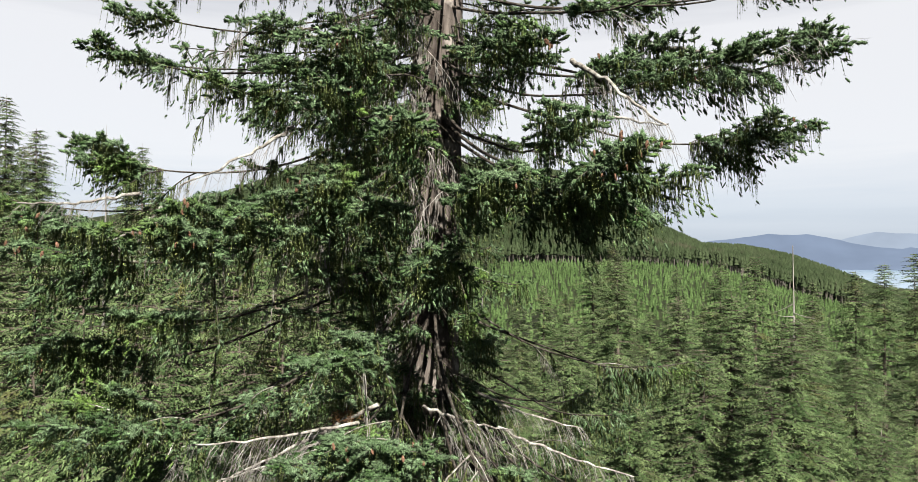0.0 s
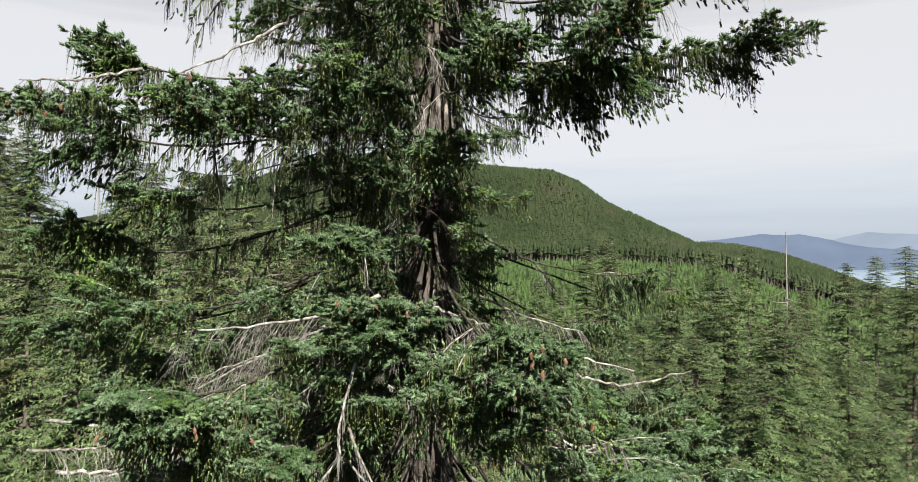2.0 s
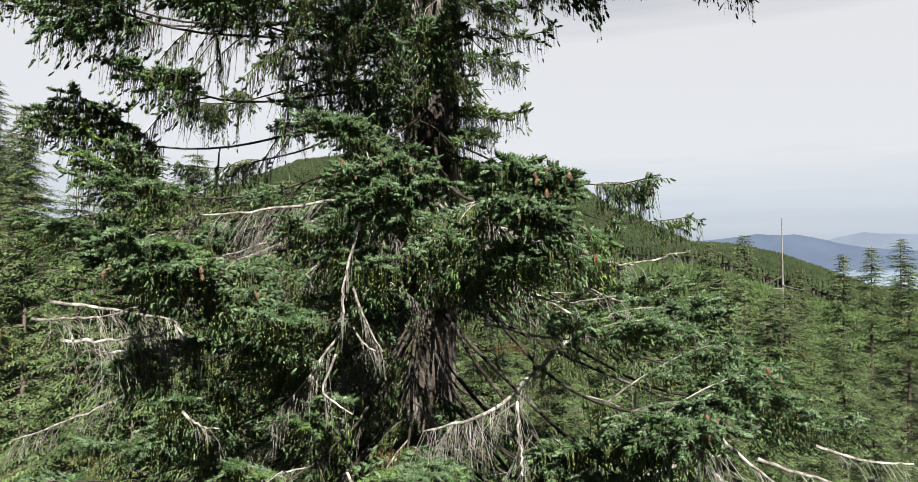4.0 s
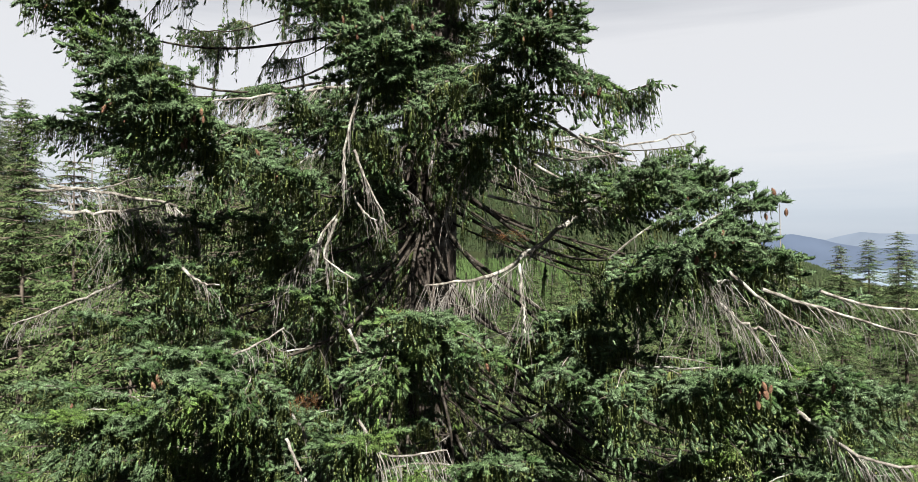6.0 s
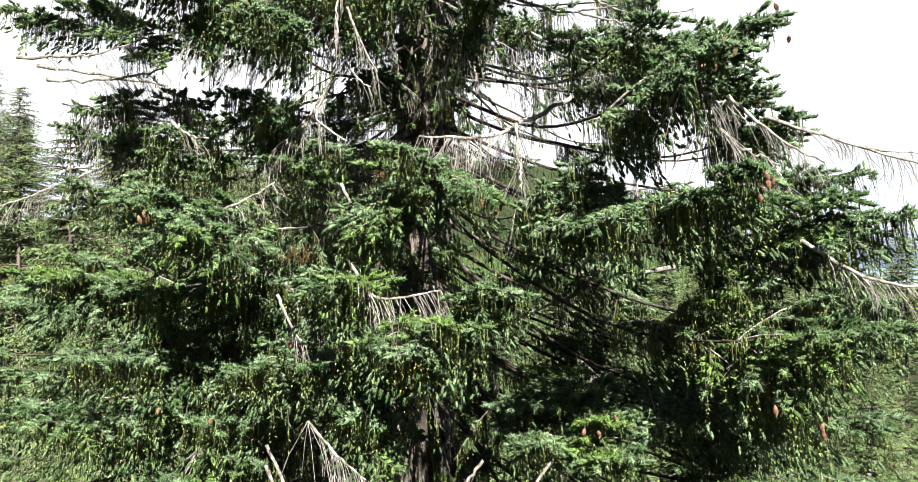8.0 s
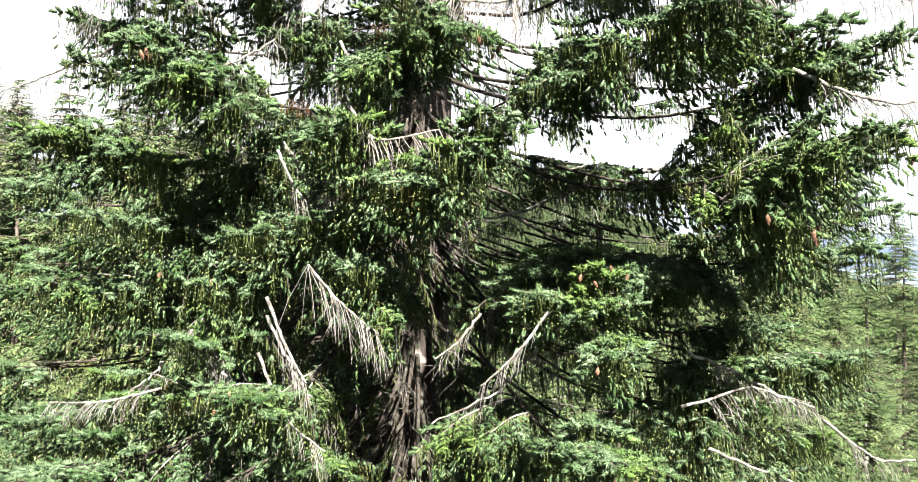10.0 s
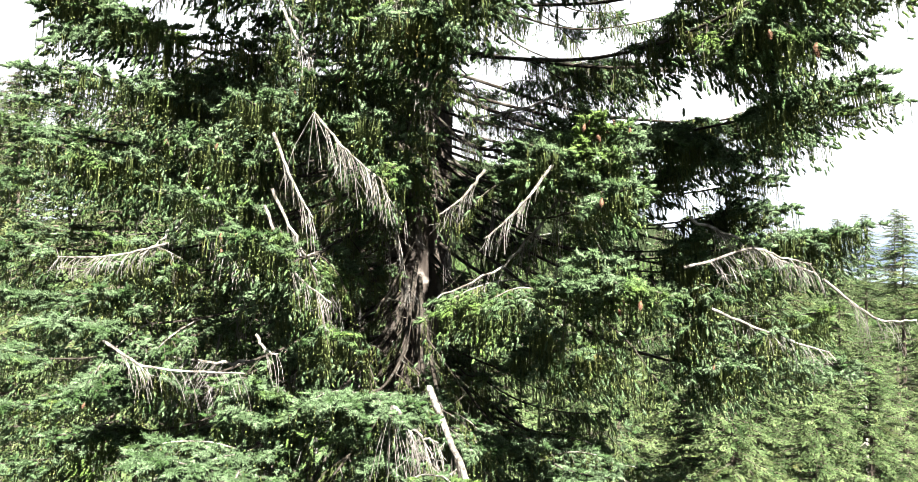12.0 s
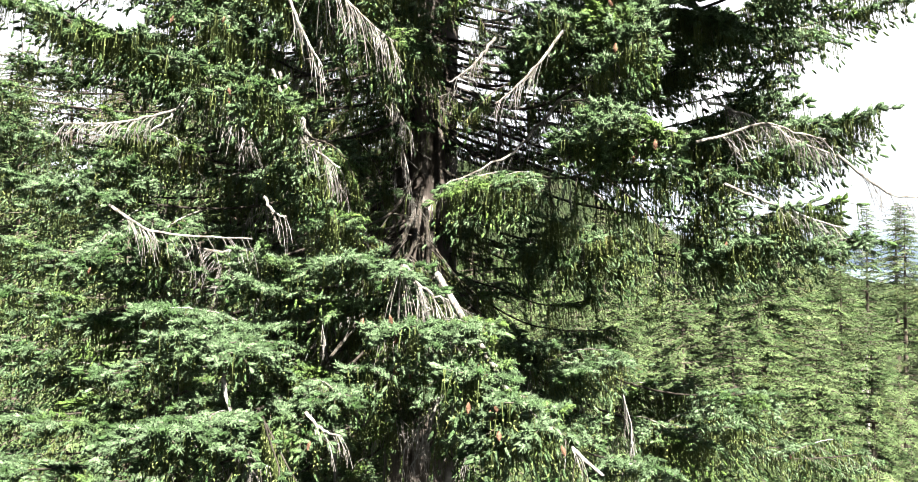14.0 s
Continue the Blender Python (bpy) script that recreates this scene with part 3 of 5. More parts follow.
class Bough:
    """A limb from the trunk to its outermost spray, with the other sprays it bears, inner growth, hanging twigs and cones."""

    def __init__(self, root_z, sprays, inner=1.0, thick=1.0, coarse=False, bare=False):
        tip = np.array(sprays[0][:3], float)
        self.rng = rng = np.random.default_rng(int(abs(root_z) * 1000 + abs(tip[0]) * 7919 + tip[1] * 131) % 100003)
        self.coarse, self.bare = coarse, bare
        foot = np.array((axis_x(root_z), YT, root_z))
        out = unit((tip - foot) * (1, 1, 0))
        foot = foot + out * 0.22
        self.L = L = float(np.linalg.norm(tip - foot))
        self.u = u = np.linspace(0, 1, 18)
        side = np.array((-out[1], out[0], 0.0))
        rise = 0.03 * L
        z = foot[2] + (tip[2] - rise - foot[2]) * np.sin(np.minimum(u, 0.85) / 0.85 * np.pi / 2) + rise * (np.maximum(0, u - 0.7) / 0.3) ** 2
        sway = 0.02 * L * np.sin(u * 3.1) * rng.normal() + 0.03 * np.sin(u * 9 + rng.random() * 6) * np.sin(u * np.pi)
        flat = foot[None] + (tip - foot)[None] * u[:, None] + side * sway[:, None]
        self.line = np.stack([flat[:, 0], flat[:, 1], z + 0.025 * np.sin(u * 11 + rng.random() * 6) * np.sin(u * np.pi)], 1) - BASE
        self.out = out
        self.wood, self.arcs, self.twigs, self.dead, self.cones = [], [], [], [], []
        self.sf, self.sw, self.sl, self.sr = [], [], [], []
        self.hf, self.hw, self.hl, self.hr = [], [], [], []
        self.wood.append((self.line, (0.0038 * L * thick * (1 - u) ** 1.1 + 0.006)))
        for i, (x, y, zz, veil, cones, *more) in enumerate(sprays):
            place = np.array((x, y, zz)) - BASE
            self.spray(place, veil, cones, *more, own=i == 0)
            for _ in range(0 if coarse or bare or more else 1):
                inward = unit((self.line[0] - place) * (1, 1, 0))
                beside = np.array((-inward[1], inward[0], 0.0))
                near = place + inward * rng.uniform(0.12, 0.5) + beside * rng.uniform(-0.36, 0.36) + (0, 0, rng.uniform(-0.16, 0.14))
                self.spray(near, min(0.9, veil + 0.2), 0, *more)
        open_side = out[0] > 0.2 and root_z > 15.3
        self.grow_inside(inner * (0.2 if open_side else 0.6))
        self.build()

    def at(self, u):
        return np.array([np.interp(u, self.u, self.line[:, i]) for i in range(3)])

    def shoot(self, foot, way, length=None, fat=None):
        big = 1.6 if self.coarse else 1.0
        self.sf.append(foot), self.sw.append(way)
        self.sl.append((length or self.rng.uniform(0.058, 0.082)) * big), self.sr.append((fat or self.rng.uniform(0.028, 0.037)) * big)

    def strand(self, b, way, length, dead=False, tuft=0.4):
        """One thin twig that hangs from b."""
        rng = self.rng
        hway = unit(np.array((0, 0, -1.0)) + way * rng.uniform(0.0, 0.22) + rng.normal(size=3) * 0.07)
        tip = b + hway * length
        if dead:
            mid = b + hway * length * 0.5 + way * 0.03 * rng.normal()
            self.dead.append((np.stack([b, mid, tip]), (0.0036, 0.0028, 0.0016)))
            if rng.random() < 0.6:
                self.dead.append((np.stack([mid, mid + (hway + 0.6 * rng.normal(size=3)) * length * 0.4]), (0.0024, 0.0012)))
            return
        self.hf.append(b), self.hw.append(tip - b), self.hl.append(length), self.hr.append(rng.uniform(0.014, 0.021))
        if rng.random() < tuft:
            self.shoot(tip - hway * 0.03, hway * 0.7 + way * rng.uniform(0.1, 0.9) + rng.normal(size=3) * 0.2, rng.uniform(0.05, 0.075), rng.uniform(0.017, 0.024))

    def spray(self, place, veil, cones, size=0.34, drooping=False, own=False):
        """A fan of needle-clad shoots round a place, and a skirt of hanging strands below its arching twig."""
        rng, up = self.rng, np.array((0, 0, 1.0))
        if own:
            line = np.stack([self.at(q) for q in np.linspace(max(0.4, 1 - 0.75 / self.L), 1, 8)])
        else:
            near = float(self.u[np.argmin(np.linalg.norm(self.line - place, axis=1))])
            a = self.at(max(0.12, near - 0.55 / self.L))
            reach = place - a
            c = a + reach * 0.55 + up * (0.06 + 0.10 * np.linalg.norm(reach))
            t = np.linspace(0, 1, 9)[:, None]
            line = a * (1 - t) ** 2 + 2 * c * t * (1 - t) + place * t * t + rng.normal(size=(9, 3)) * 0.01 * t * (1 - t)
            self.arcs.append((line, np.linspace(0.004 + 0.005 * np.linalg.norm(reach), 0.003, 9)))
        steps = np.concatenate([[0], np.cumsum(np.linalg.norm(np.diff(line, axis=0), axis=1))])
        total = steps[-1]
        start = max(0.0, total - size * 2.2)

        def on(q):
            s = start + (total - start) * q
            return np.array([np.interp(s, steps, line[:, c]) for c in range(3)])

        way = unit(on(1.0) - on(0.55))
        sd0 = unit(np.cross(way, up))
        face = np.cross(sd0, way)
        k = size / 0.32
        gap = 0.10 if self.coarse else 0.058
        ends = []
        m = int((6 if self.coarse or self.bare else 20 - 12 * veil) * k)
        for i in range(m):
            q = 0.12 + 0.88 * (i + rng.random()) / m
            b = on(q)
            sd = sd0 * (1 if i % 2 else -1)
            l3 = size * (0.45 + 0.65 * (1 - q)) * rng.uniform(0.65, 1.25)
            w3 = unit(way * rng.uniform(0.45, 1.0) + sd * rng.uniform(0.5, 1.0) + up * (rng.uniform(-1.0, -0.1) if drooping else rng.uniform(-0.55, 0.12)))
            tip = b + w3 * l3
            self.twigs.append((np.stack([b, tip]), (0.004, 0.002)))
            c3 = unit(np.cross(w3, face))
            n = max(1, int(l3 / gap))
            for j in range(n):
                f = b + w3 * l3 * (j + 0.5) / n
                for sg in (-1, 1):
                    if rng.random() < 0.86:
                        self.shoot(f, w3 * 0.8 + c3 * sg * rng.uniform(0.45, 0.95) + face * rng.uniform(-0.15, 0.45) + up * (-0.9 if drooping else 0.0),
                                   *((rng.uniform(0.07, 0.11), rng.uniform(0.015, 0.021)) if drooping else ()))
            self.shoot(tip, w3 + rng.normal(size=3) * 0.25 + face * 0.2)
            ends.append((b, tip))
        for i in range(7):
            self.shoot(on(rng.uniform(0.85, 1.0)), way + rng.normal(size=3) * 0.55 + face * 0.3)
        count = int((12 if self.coarse else 50 if self.bare else 16 + 110 * veil) * k)
        for i in range(count):
            if ends and rng.random() < 0.45:
                b0, b1 = ends[rng.integers(len(ends))]
                b = b0 + (b1 - b0) * rng.random()
            else:
                b = on(rng.uniform(0.0, 0.97)) + sd0 * rng.normal() * 0.03
            long = rng.uniform(0.16, 0.36) * (1.35 if drooping else 0.65 + 0.5 * veil)
            self.strand(b, way, long, tuft=0.12 if drooping else 0.15 if self.bare else 0.30 + 0.25 * veil)
            if drooping and rng.random() < 0.35:
                self.shoot(b + np.array((0, 0, -long * rng.uniform(0.3, 0.8))), rng.normal(size=3) * 0.3 - up, 0.09, 0.018)
        for i in range(int(10 * veil)):
            self.strand(on(rng.uniform(0.0, 0.45)), way, rng.uniform(0.1, 0.24), dead=True)
        heart = [on(rng.uniform(0.75, 1.0)) + sd0 * rng.normal() * size * 0.35 for _ in range(1 + cones // 4)]
        for i in range(cones):
            self.cones.append(heart[i % len(heart)] + rng.normal(size=3) * (0.06, 0.05, 0.04) + way * 0.05 - up * 0.03)

    def grow_inside(self, amount):
        """Shaded side branches nearer the trunk: curtains of strands, bare combs and a few shoots."""
        rng, L, down = self.rng, self.L, np.array((0, 0, -1.0))
        n = int(L * 2.2 * amount)
        for k in range(n):
            u = rng.uniform(0.22, 0.86)
            p = self.at(u)
            t = unit(self.at(min(1, u + 0.03)) - self.at(u - 0.03))
            side = unit(np.cross(t, (0, 0, 1.0))) * (1 if k % 2 else -1)
            s = rng.uniform(0.3, 0.75)
            a = radians(rng.uniform(25, 70))
            way = unit(t * math.cos(a) + side * math.sin(a) + (0, 0, rng.uniform(-0.7, 0.0)))
            tt = np.linspace(0, 1, 6)
            line = p + way * (s * tt)[:, None] + down * (s * rng.uniform(0.2, 0.7) * tt ** 2)[:, None] + rng.normal(size=(6, 3)) * 0.012 * tt[:, None]
            dead = rng.random() < 0.3 and u < 0.7
            (self.dead if dead else self.wood).append((line, np.linspace(0.004 + 0.006 * s, 0.0025, 6)))
            reach = rng.uniform(0.18, 0.42)
            for i in range(int(s / (0.028 if dead else 0.05 if self.coarse else 0.020))):
                q = rng.uniform(0.1, 1.0)
                b = np.array([np.interp(q, tt, line[:, c]) for c in range(3)])
                self.strand(b, way, reach * rng.uniform(0.5, 1.1), dead, 0.16)
            if not dead:
                for i in range(int(s * 8)):
                    q = rng.uniform(0.35, 1.0)
                    b = np.array([np.interp(q, tt, line[:, c]) for c in range(3)])
                    self.shoot(b, way + rng.normal(size=3) * 0.6 + (0, 0, -0.3))
        for k in range(int(L * 1.0 * amount)):
            p = self.at(rng.uniform(0.05, 0.5))
            way = unit(rng.normal(size=3) * (1, 1, 0.5) + (0, 0, -0.5))
            s = rng.uniform(0.25, 0.8)
            tt = np.linspace(0, 1, 5)
            line = p + way * (s * tt)[:, None] + down * (s * 0.5 * tt ** 2)[:, None] + rng.normal(size=(5, 3)) * 0.02 * tt[:, None]
            self.twigs.append((line, np.linspace(0.006, 0.002, 5)))
            for i in range(rng.integers(2, 7)):
                b = line[rng.integers(1, 5)]
                self.twigs.append((np.stack([b, b + (rng.normal(size=3) * 0.5 + way * 0.4 + (0, 0, -0.7)) * rng.uniform(0.1, 0.3)]), (0.003, 0.0013)))

    def build(self):
        rng = self.rng
        branch = part("branch", mesh_of("branch", *tubes(self.wood, 6), M_BOUGH, True), spruce)
        if self.arcs:
            tagged(part("side_growth", mesh_of("side_growth", *tubes(self.arcs, 5), M_LIMB, True), branch, "pale lichen-grey side twigs"), kind="stuff")
        if self.twigs:
            tagged(part("twig_growth", mesh_of("twig_growth", *tubes(self.twigs, 3), M_TWIG), branch), kind="stuff")
        if self.dead:
            tagged(part("dead_growth", mesh_of("dead_growth", *tubes(self.dead, 3), M_DEAD), branch, "bleached bare dead twigs"), kind="stuff")
        if self.sf:
            tagged(part("foliage", mesh_of("foliage", *stamp(SHOOTS, self.sf, self.sw, self.sl, self.sr, rng), M_SHOOT, True), branch), kind="stuff")
        if self.hf:
            tagged(part("hanging_foliage", mesh_of("hanging_foliage", *stamp(HANGS, self.hf, self.hw, self.hl, self.hr, rng), M_HANG), branch,
                        "olive curtain of thin hanging twigs"), kind="stuff")
        for q in self.cones:
            ob = part("cone", CONE, branch)
            ob.matrix_local = pose(*q, rng.uniform(-22, 22), rng.uniform(-22, 22), rng.uniform(0, 360)) @ Matrix.Scale(rng.uniform(0.42, 0.60), 4)


# boughs: root height on the trunk, then their sprays: place, share of hanging strands, cones, size, drooping
Bough(22.87, [(3.34, 6.1, 21.89, 0.15, 0)])
Bough(22.77, [(2.65, 5.71, 21.82, 0.15, 0), (2.58, 5.77, 21.47, 0.5, 0), (1.92, 6.27, 22.0, 0.5, 0)])
Bough(22.63, [(-0.86, 5.58, 21.83, 0.5, 5), (-1.36, 5.72, 21.82, 0.5, 0)])
Bough(22.61, [(0.68, 5.57, 21.8, 0.5, 4), (0.42, 5.93, 21.89, 0.5, 0)])
Bough(22.52, [(1.96, 5.63, 21.63, 0.5, 4), (1.44, 6.22, 21.78, 0.5, 1)])
Bough(22.42, [(0.35, 9.39, 22.16, 0.5, 0, 0.34, True)])
Bough(22.38, [(-2.21, 6.12, 21.59, 0.5, 0), (-2.12, 7.19, 21.5, 0.5, 1)])
Bough(22.30, [(3.63, 7.14, 21.38, 0.5, 2), (3.36, 7.17, 21.24, 0.5, 0), (3.27, 7.81, 21.05, 0.5, 0, 0.34, True), (3.23, 7.77, 21.24, 0.5, 0, 0.34, True)])
Bough(22.23, [(-1.04, 5.55, 21.42, 0.5, 3)])
Bough(22.19, [(0.82, 10.78, 21.73, 0.5, 0, 0.34, True)])
Bough(21.96, [(0.91, 5.03, 21.05, 0.5, 0)])
Bough(21.93, [(-0.4, 5.04, 21.05, 0.5, 1)])
Bough(21.86, [(-3.61, 6.72, 20.99, 0.5, 0), (-3.74, 6.91, 21.15, 0.5, 4)])
Bough(21.79, [(1.24, 4.74, 20.81, 0.5, 5), (0.93, 4.9, 20.62, 0.5, 7), (1.45, 5.48, 20.32, 0.5, 0), (1.33, 5.52, 20.42, 0.9, 0), (0.85, 5.71, 20.44, 0.9, 0)])
Bough(21.63, [(1.91, 5.64, 20.74, 0.9, 0)])
Bough(21.49, [(0.23, 4.86, 20.57, 0.5, 1), (0.41, 5.1, 20.6, 0.5, 0)])
Bough(21.41, [(-1.17, 5.79, 20.64, 0.5, 4), (-0.77, 5.8, 20.4, 0.5, 0)])
Bough(21.40, [(0.94, 10.65, 20.94, 0.5, 0, 0.34, True)])
Bough(21.34, [(-3.57, 5.73, 20.36, 0.5, 4)])
Bough(21.28, [(-2.14, 5.7, 20.44, 0.5, 3), (-1.48, 5.87, 20.55, 0.5, 0)])
Bough(21.17, [(-2.55, 10.86, 20.56, 0.5, 0, 0.34, True)])
Bough(21.12, [(-2.36, 5.31, 20.2, 0.5, 6), (-2.22, 5.33, 20.28, 0.5, 6), (-1.72, 5.67, 20.37, 0.5, 0)])
Bough(21.11, [(-3.23, 5.18, 20.1, 0.5, 5), (-3.23, 5.4, 19.74, 0.5, 0)])
Bough(21.05, [(-4.0, 10.19, 20.26, 0.5, 0, 0.34, True), (-3.74, 10.69, 20.06, 0.5, 0, 0.34, True), (-3.31, 10.42, 20.41, 0.5, 0, 0.34, True)])
Bough(20.94, [(-2.97, 11.55, 20.21, 0.5, 0, 0.34, True)])
Bough(20.89, [(0.58, 12.24, 20.22, 0.5, 0, 0.34, True)])
Bough(20.76, [(-0.18, 5.84, 20.01, 0.9, 0), (-0.34, 5.88, 19.91, 0.9, 0)])
Bough(20.46, [(-2.85, 5.72, 19.56, 0.5, 0), (-1.22, 7.34, 19.79, 0.5, 0)])
Bough(20.16, [(0.13, 8.23, 19.8, 0.5, 0, 0.34, True)])
Bough(20.14, [(-4.09, 10.26, 19.34, 0.5, 0, 0.34, True), (-3.26, 10.06, 19.26, 0.5, 0, 0.34, True)])
Bough(20.11, [(-3.76, 6.13, 19.16, 0.5, 0), (-3.55, 5.93, 19.22, 0.5, 3)])
Bough(19.93, [(-1.27, 5.78, 19.15, 0.15, 0), (-1.04, 6.71, 19.26, 0.15, 0)])
Bough(19.57, [(-3.14, 5.69, 18.64, 0.5, 0), (-3.17, 5.82, 18.81, 0.5, 0), (-2.08, 6.93, 18.57, 0.5, 0)])
Bough(19.55, [(0.51, 4.01, 18.48, 0.15, 5), (0.35, 4.02, 18.27, 0.15, 4), (0.71, 4.3, 18.01, 0.5, 5), (-0.1, 4.63, 18.11, 0.9, 1)])
Bough(19.53, [(2.12, 7.59, 18.86, 0.5, 0, 0.34, True), (2.04, 7.78, 18.72, 0.5, 0, 0.34, True)])
Bough(19.47, [(0.39, 8.13, 19.08, 0.5, 0, 0.34, True)])
Bough(19.37, [(-0.62, 4.93, 18.47, 0.15, 0), (-0.38, 5.05, 18.63, 0.15, 6), (-0.6, 5.07, 18.65, 0.15, 5), (-0.43, 5.17, 18.31, 0.15, 0), (-0.92, 5.65, 18.46, 0.5, 0)])
Bough(19.35, [(3.34, 9.98, 18.56, 0.5, 0, 0.34, True)])
Bough(19.29, [(-4.33, 6.99, 18.36, 0.5, 0)])
Bough(19.18, [(-3.54, 6.48, 18.3, 0.5, 0), (-3.06, 6.23, 17.86, 0.15, 0), (-2.52, 6.9, 18.12, 0.5, 0)])
Bough(19.15, [(-2.22, 4.36, 18.1, 0.15, 0), (-2.25, 4.5, 17.98, 0.15, 0), (-2.0, 4.52, 17.91, 0.5, 6), (-2.07, 4.75, 17.73, 0.5, 6), (-1.82, 5.1, 17.75, 0.9, 0), (-1.57, 5.11, 17.68, 0.9, 1)])
Bough(19.07, [(-1.42, 5.81, 18.29, 0.5, 0), (-1.21, 6.46, 18.15, 0.5, 1)])
Bough(18.96, [(0.36, 4.34, 17.95, 0.5, 0), (0.13, 5.47, 17.85, 0.9, 0)])
Bough(18.96, [(1.67, 7.51, 18.34, 0.5, 0, 0.34, True)])
Bough(18.79, [(-0.71, 5.22, 17.94, 0.9, 0)])
Bough(18.78, [(0.79, 6.02, 18.03, 0.9, 0)])
Bough(18.60, [(1.77, 6.19, 17.8, 0.5, 0), (1.29, 7.49, 18.02, 0.5, 0, 0.34, True)])
Bough(18.55, [(2.15, 11.78, 17.8, 0.5, 0, 0.34, True)])
Bough(18.53, [(-1.39, 4.77, 17.58, 0.5, 1), (-0.79, 6.25, 17.44, 0.5, 0)])
Bough(18.51, [(1.26, 4.71, 17.52, 0.15, 0), (1.66, 5.13, 17.45, 0.15, 4)])
Bough(18.50, [(1.85, 5.22, 17.55, 0.15, 1), (2.06, 5.84, 17.63, 0.5, 0), (1.47, 5.86, 17.5, 0.5, 0), (1.38, 6.54, 17.5, 0.5, 0)])
Bough(18.42, [(2.57, 10.79, 17.71, 0.5, 0, 0.34, True)])
Bough(18.36, [(-3.99, 7.56, 17.53, 0.5, 0, 0.34, True)])
Bough(18.24, [(0.9, 12.2, 17.56, 0.5, 0, 0.34, True)])
Bough(18.21, [(1.35, 3.79, 17.07, 0.15, 8), (1.72, 4.1, 17.28, 0.15, 4), (1.25, 3.96, 16.92, 0.5, 3), (1.09, 4.54, 16.8, 0.9, 0)])
Bough(17.96, [(2.37, 5.08, 16.94, 0.5, 0), (1.97, 5.05, 17.14, 0.15, 1)])
Bough(17.93, [(2.9, 6.3, 17.01, 0.5, 0)])
Bough(17.86, [(2.0, 11.55, 17.16, 0.5, 0, 0.34, True)])
Bough(17.84, [(-1.65, 5.79, 17.05, 0.9, 0)])
Bough(17.68, [(1.02, 9.74, 17.28, 0.5, 0, 0.34, True)])
Bough(17.67, [(3.23, 5.74, 16.65, 0.5, 0)])
Bough(17.59, [(-0.36, 4.37, 16.59, 0.5, 0), (0.18, 4.47, 16.31, 0.5, 5), (-0.61, 4.5, 16.15, 0.5, 0), (-0.76, 4.7, 16.16, 0.9, 0), (-0.26, 4.74, 16.4, 0.5, 0)])
Bough(17.56, [(1.38, 3.48, 16.37, 0.5, 7), (1.14, 3.77, 16.25, 0.9, 2), (1.63, 4.27, 16.16, 0.5, 0), (1.02, 4.86, 16.34, 0.9, 0), (0.6, 4.83, 16.15, 0.5, 0), (0.84, 5.05, 16.61, 0.9, 0)])
Bough(17.48, [(2.53, 8.2, 16.79, 0.5, 0, 0.34, True)])
Bough(17.36, [(2.43, 3.98, 16.18, 0.5, 0), (2.11, 3.98, 16.02, 0.9, 0), (2.03, 4.03, 16.29, 0.15, 4), (1.79, 4.46, 15.8, 0.9, 1)])
Bough(17.29, [(-1.98, 4.44, 16.26, 0.5, 3), (-2.07, 4.57, 16.37, 0.5, 0), (-1.83, 4.5, 16.09, 0.5, 0), (-1.87, 5.04, 16.25, 0.5, 0), (-2.01, 5.64, 15.94, 0.5, 1)])
Bough(17.26, [(0.72, 5.23, 16.38, 0.9, 0)])
Bough(16.91, [(0.68, 10.76, 16.46, 0.5, 0, 0.34, True)])
Bough(16.85, [(-2.88, 5.02, 15.85, 0.5, 0), (-2.9, 5.12, 15.53, 0.5, 0), (-2.93, 5.17, 15.8, 0.5, 1), (-2.57, 5.28, 15.73, 0.5, 1), (-2.02, 5.77, 15.36, 0.9, 0)])
Bough(16.82, [(-0.71, 4.41, 15.83, 0.5, 0), (-0.86, 4.55, 15.75, 0.9, 0)])
Bough(16.80, [(2.06, 3.57, 15.58, 0.5, 0), (1.77, 3.85, 15.13, 0.9, 5), (2.21, 4.19, 15.57, 0.5, 0), (2.03, 4.17, 15.69, 0.9, 0), (1.73, 4.22, 15.09, 0.5, 0), (1.75, 4.73, 15.54, 0.9, 1)])
Bough(16.80, [(2.73, 4.43, 15.66, 0.5, 1), (2.51, 4.64, 15.34, 0.5, 0), (1.69, 6.37, 15.51, 0.9, 1), (1.7, 6.69, 15.74, 0.5, 0), (1.71, 6.99, 15.67, 0.5, 0)])
Bough(16.62, [(-0.09, 4.04, 15.57, 0.9, 0), (0.11, 4.11, 15.78, 0.5, 0), (-0.31, 4.24, 15.39, 0.5, 0), (-0.54, 4.37, 15.43, 0.9, 0)])
Bough(16.57, [(-1.92, 5.52, 15.72, 0.9, 1)])
Bough(16.44, [(3.96, 6.41, 15.39, 0.5, 0), (3.15, 6.31, 14.98, 0.5, 0), (1.45, 8.0, 15.9, 0.5, 0, 0.34, True), (1.02, 8.08, 15.93, 0.5, 0, 0.34, True)])
Bough(16.27, [(-2.7, 5.02, 15.29, 0.9, 0), (-2.43, 5.48, 15.32, 0.9, 0), (-2.27, 5.45, 14.87, 0.5, 1), (-1.93, 5.6, 14.91, 0.9, 1), (-1.63, 6.36, 15.32, 0.5, 2)])
Bough(16.26, [(2.82, 5.42, 15.24, 0.5, 1), (2.48, 5.56, 14.97, 0.5, 1)])
Bough(16.21, [(1.05, 8.5, 15.77, 0.5, 0, 0.34, True)])
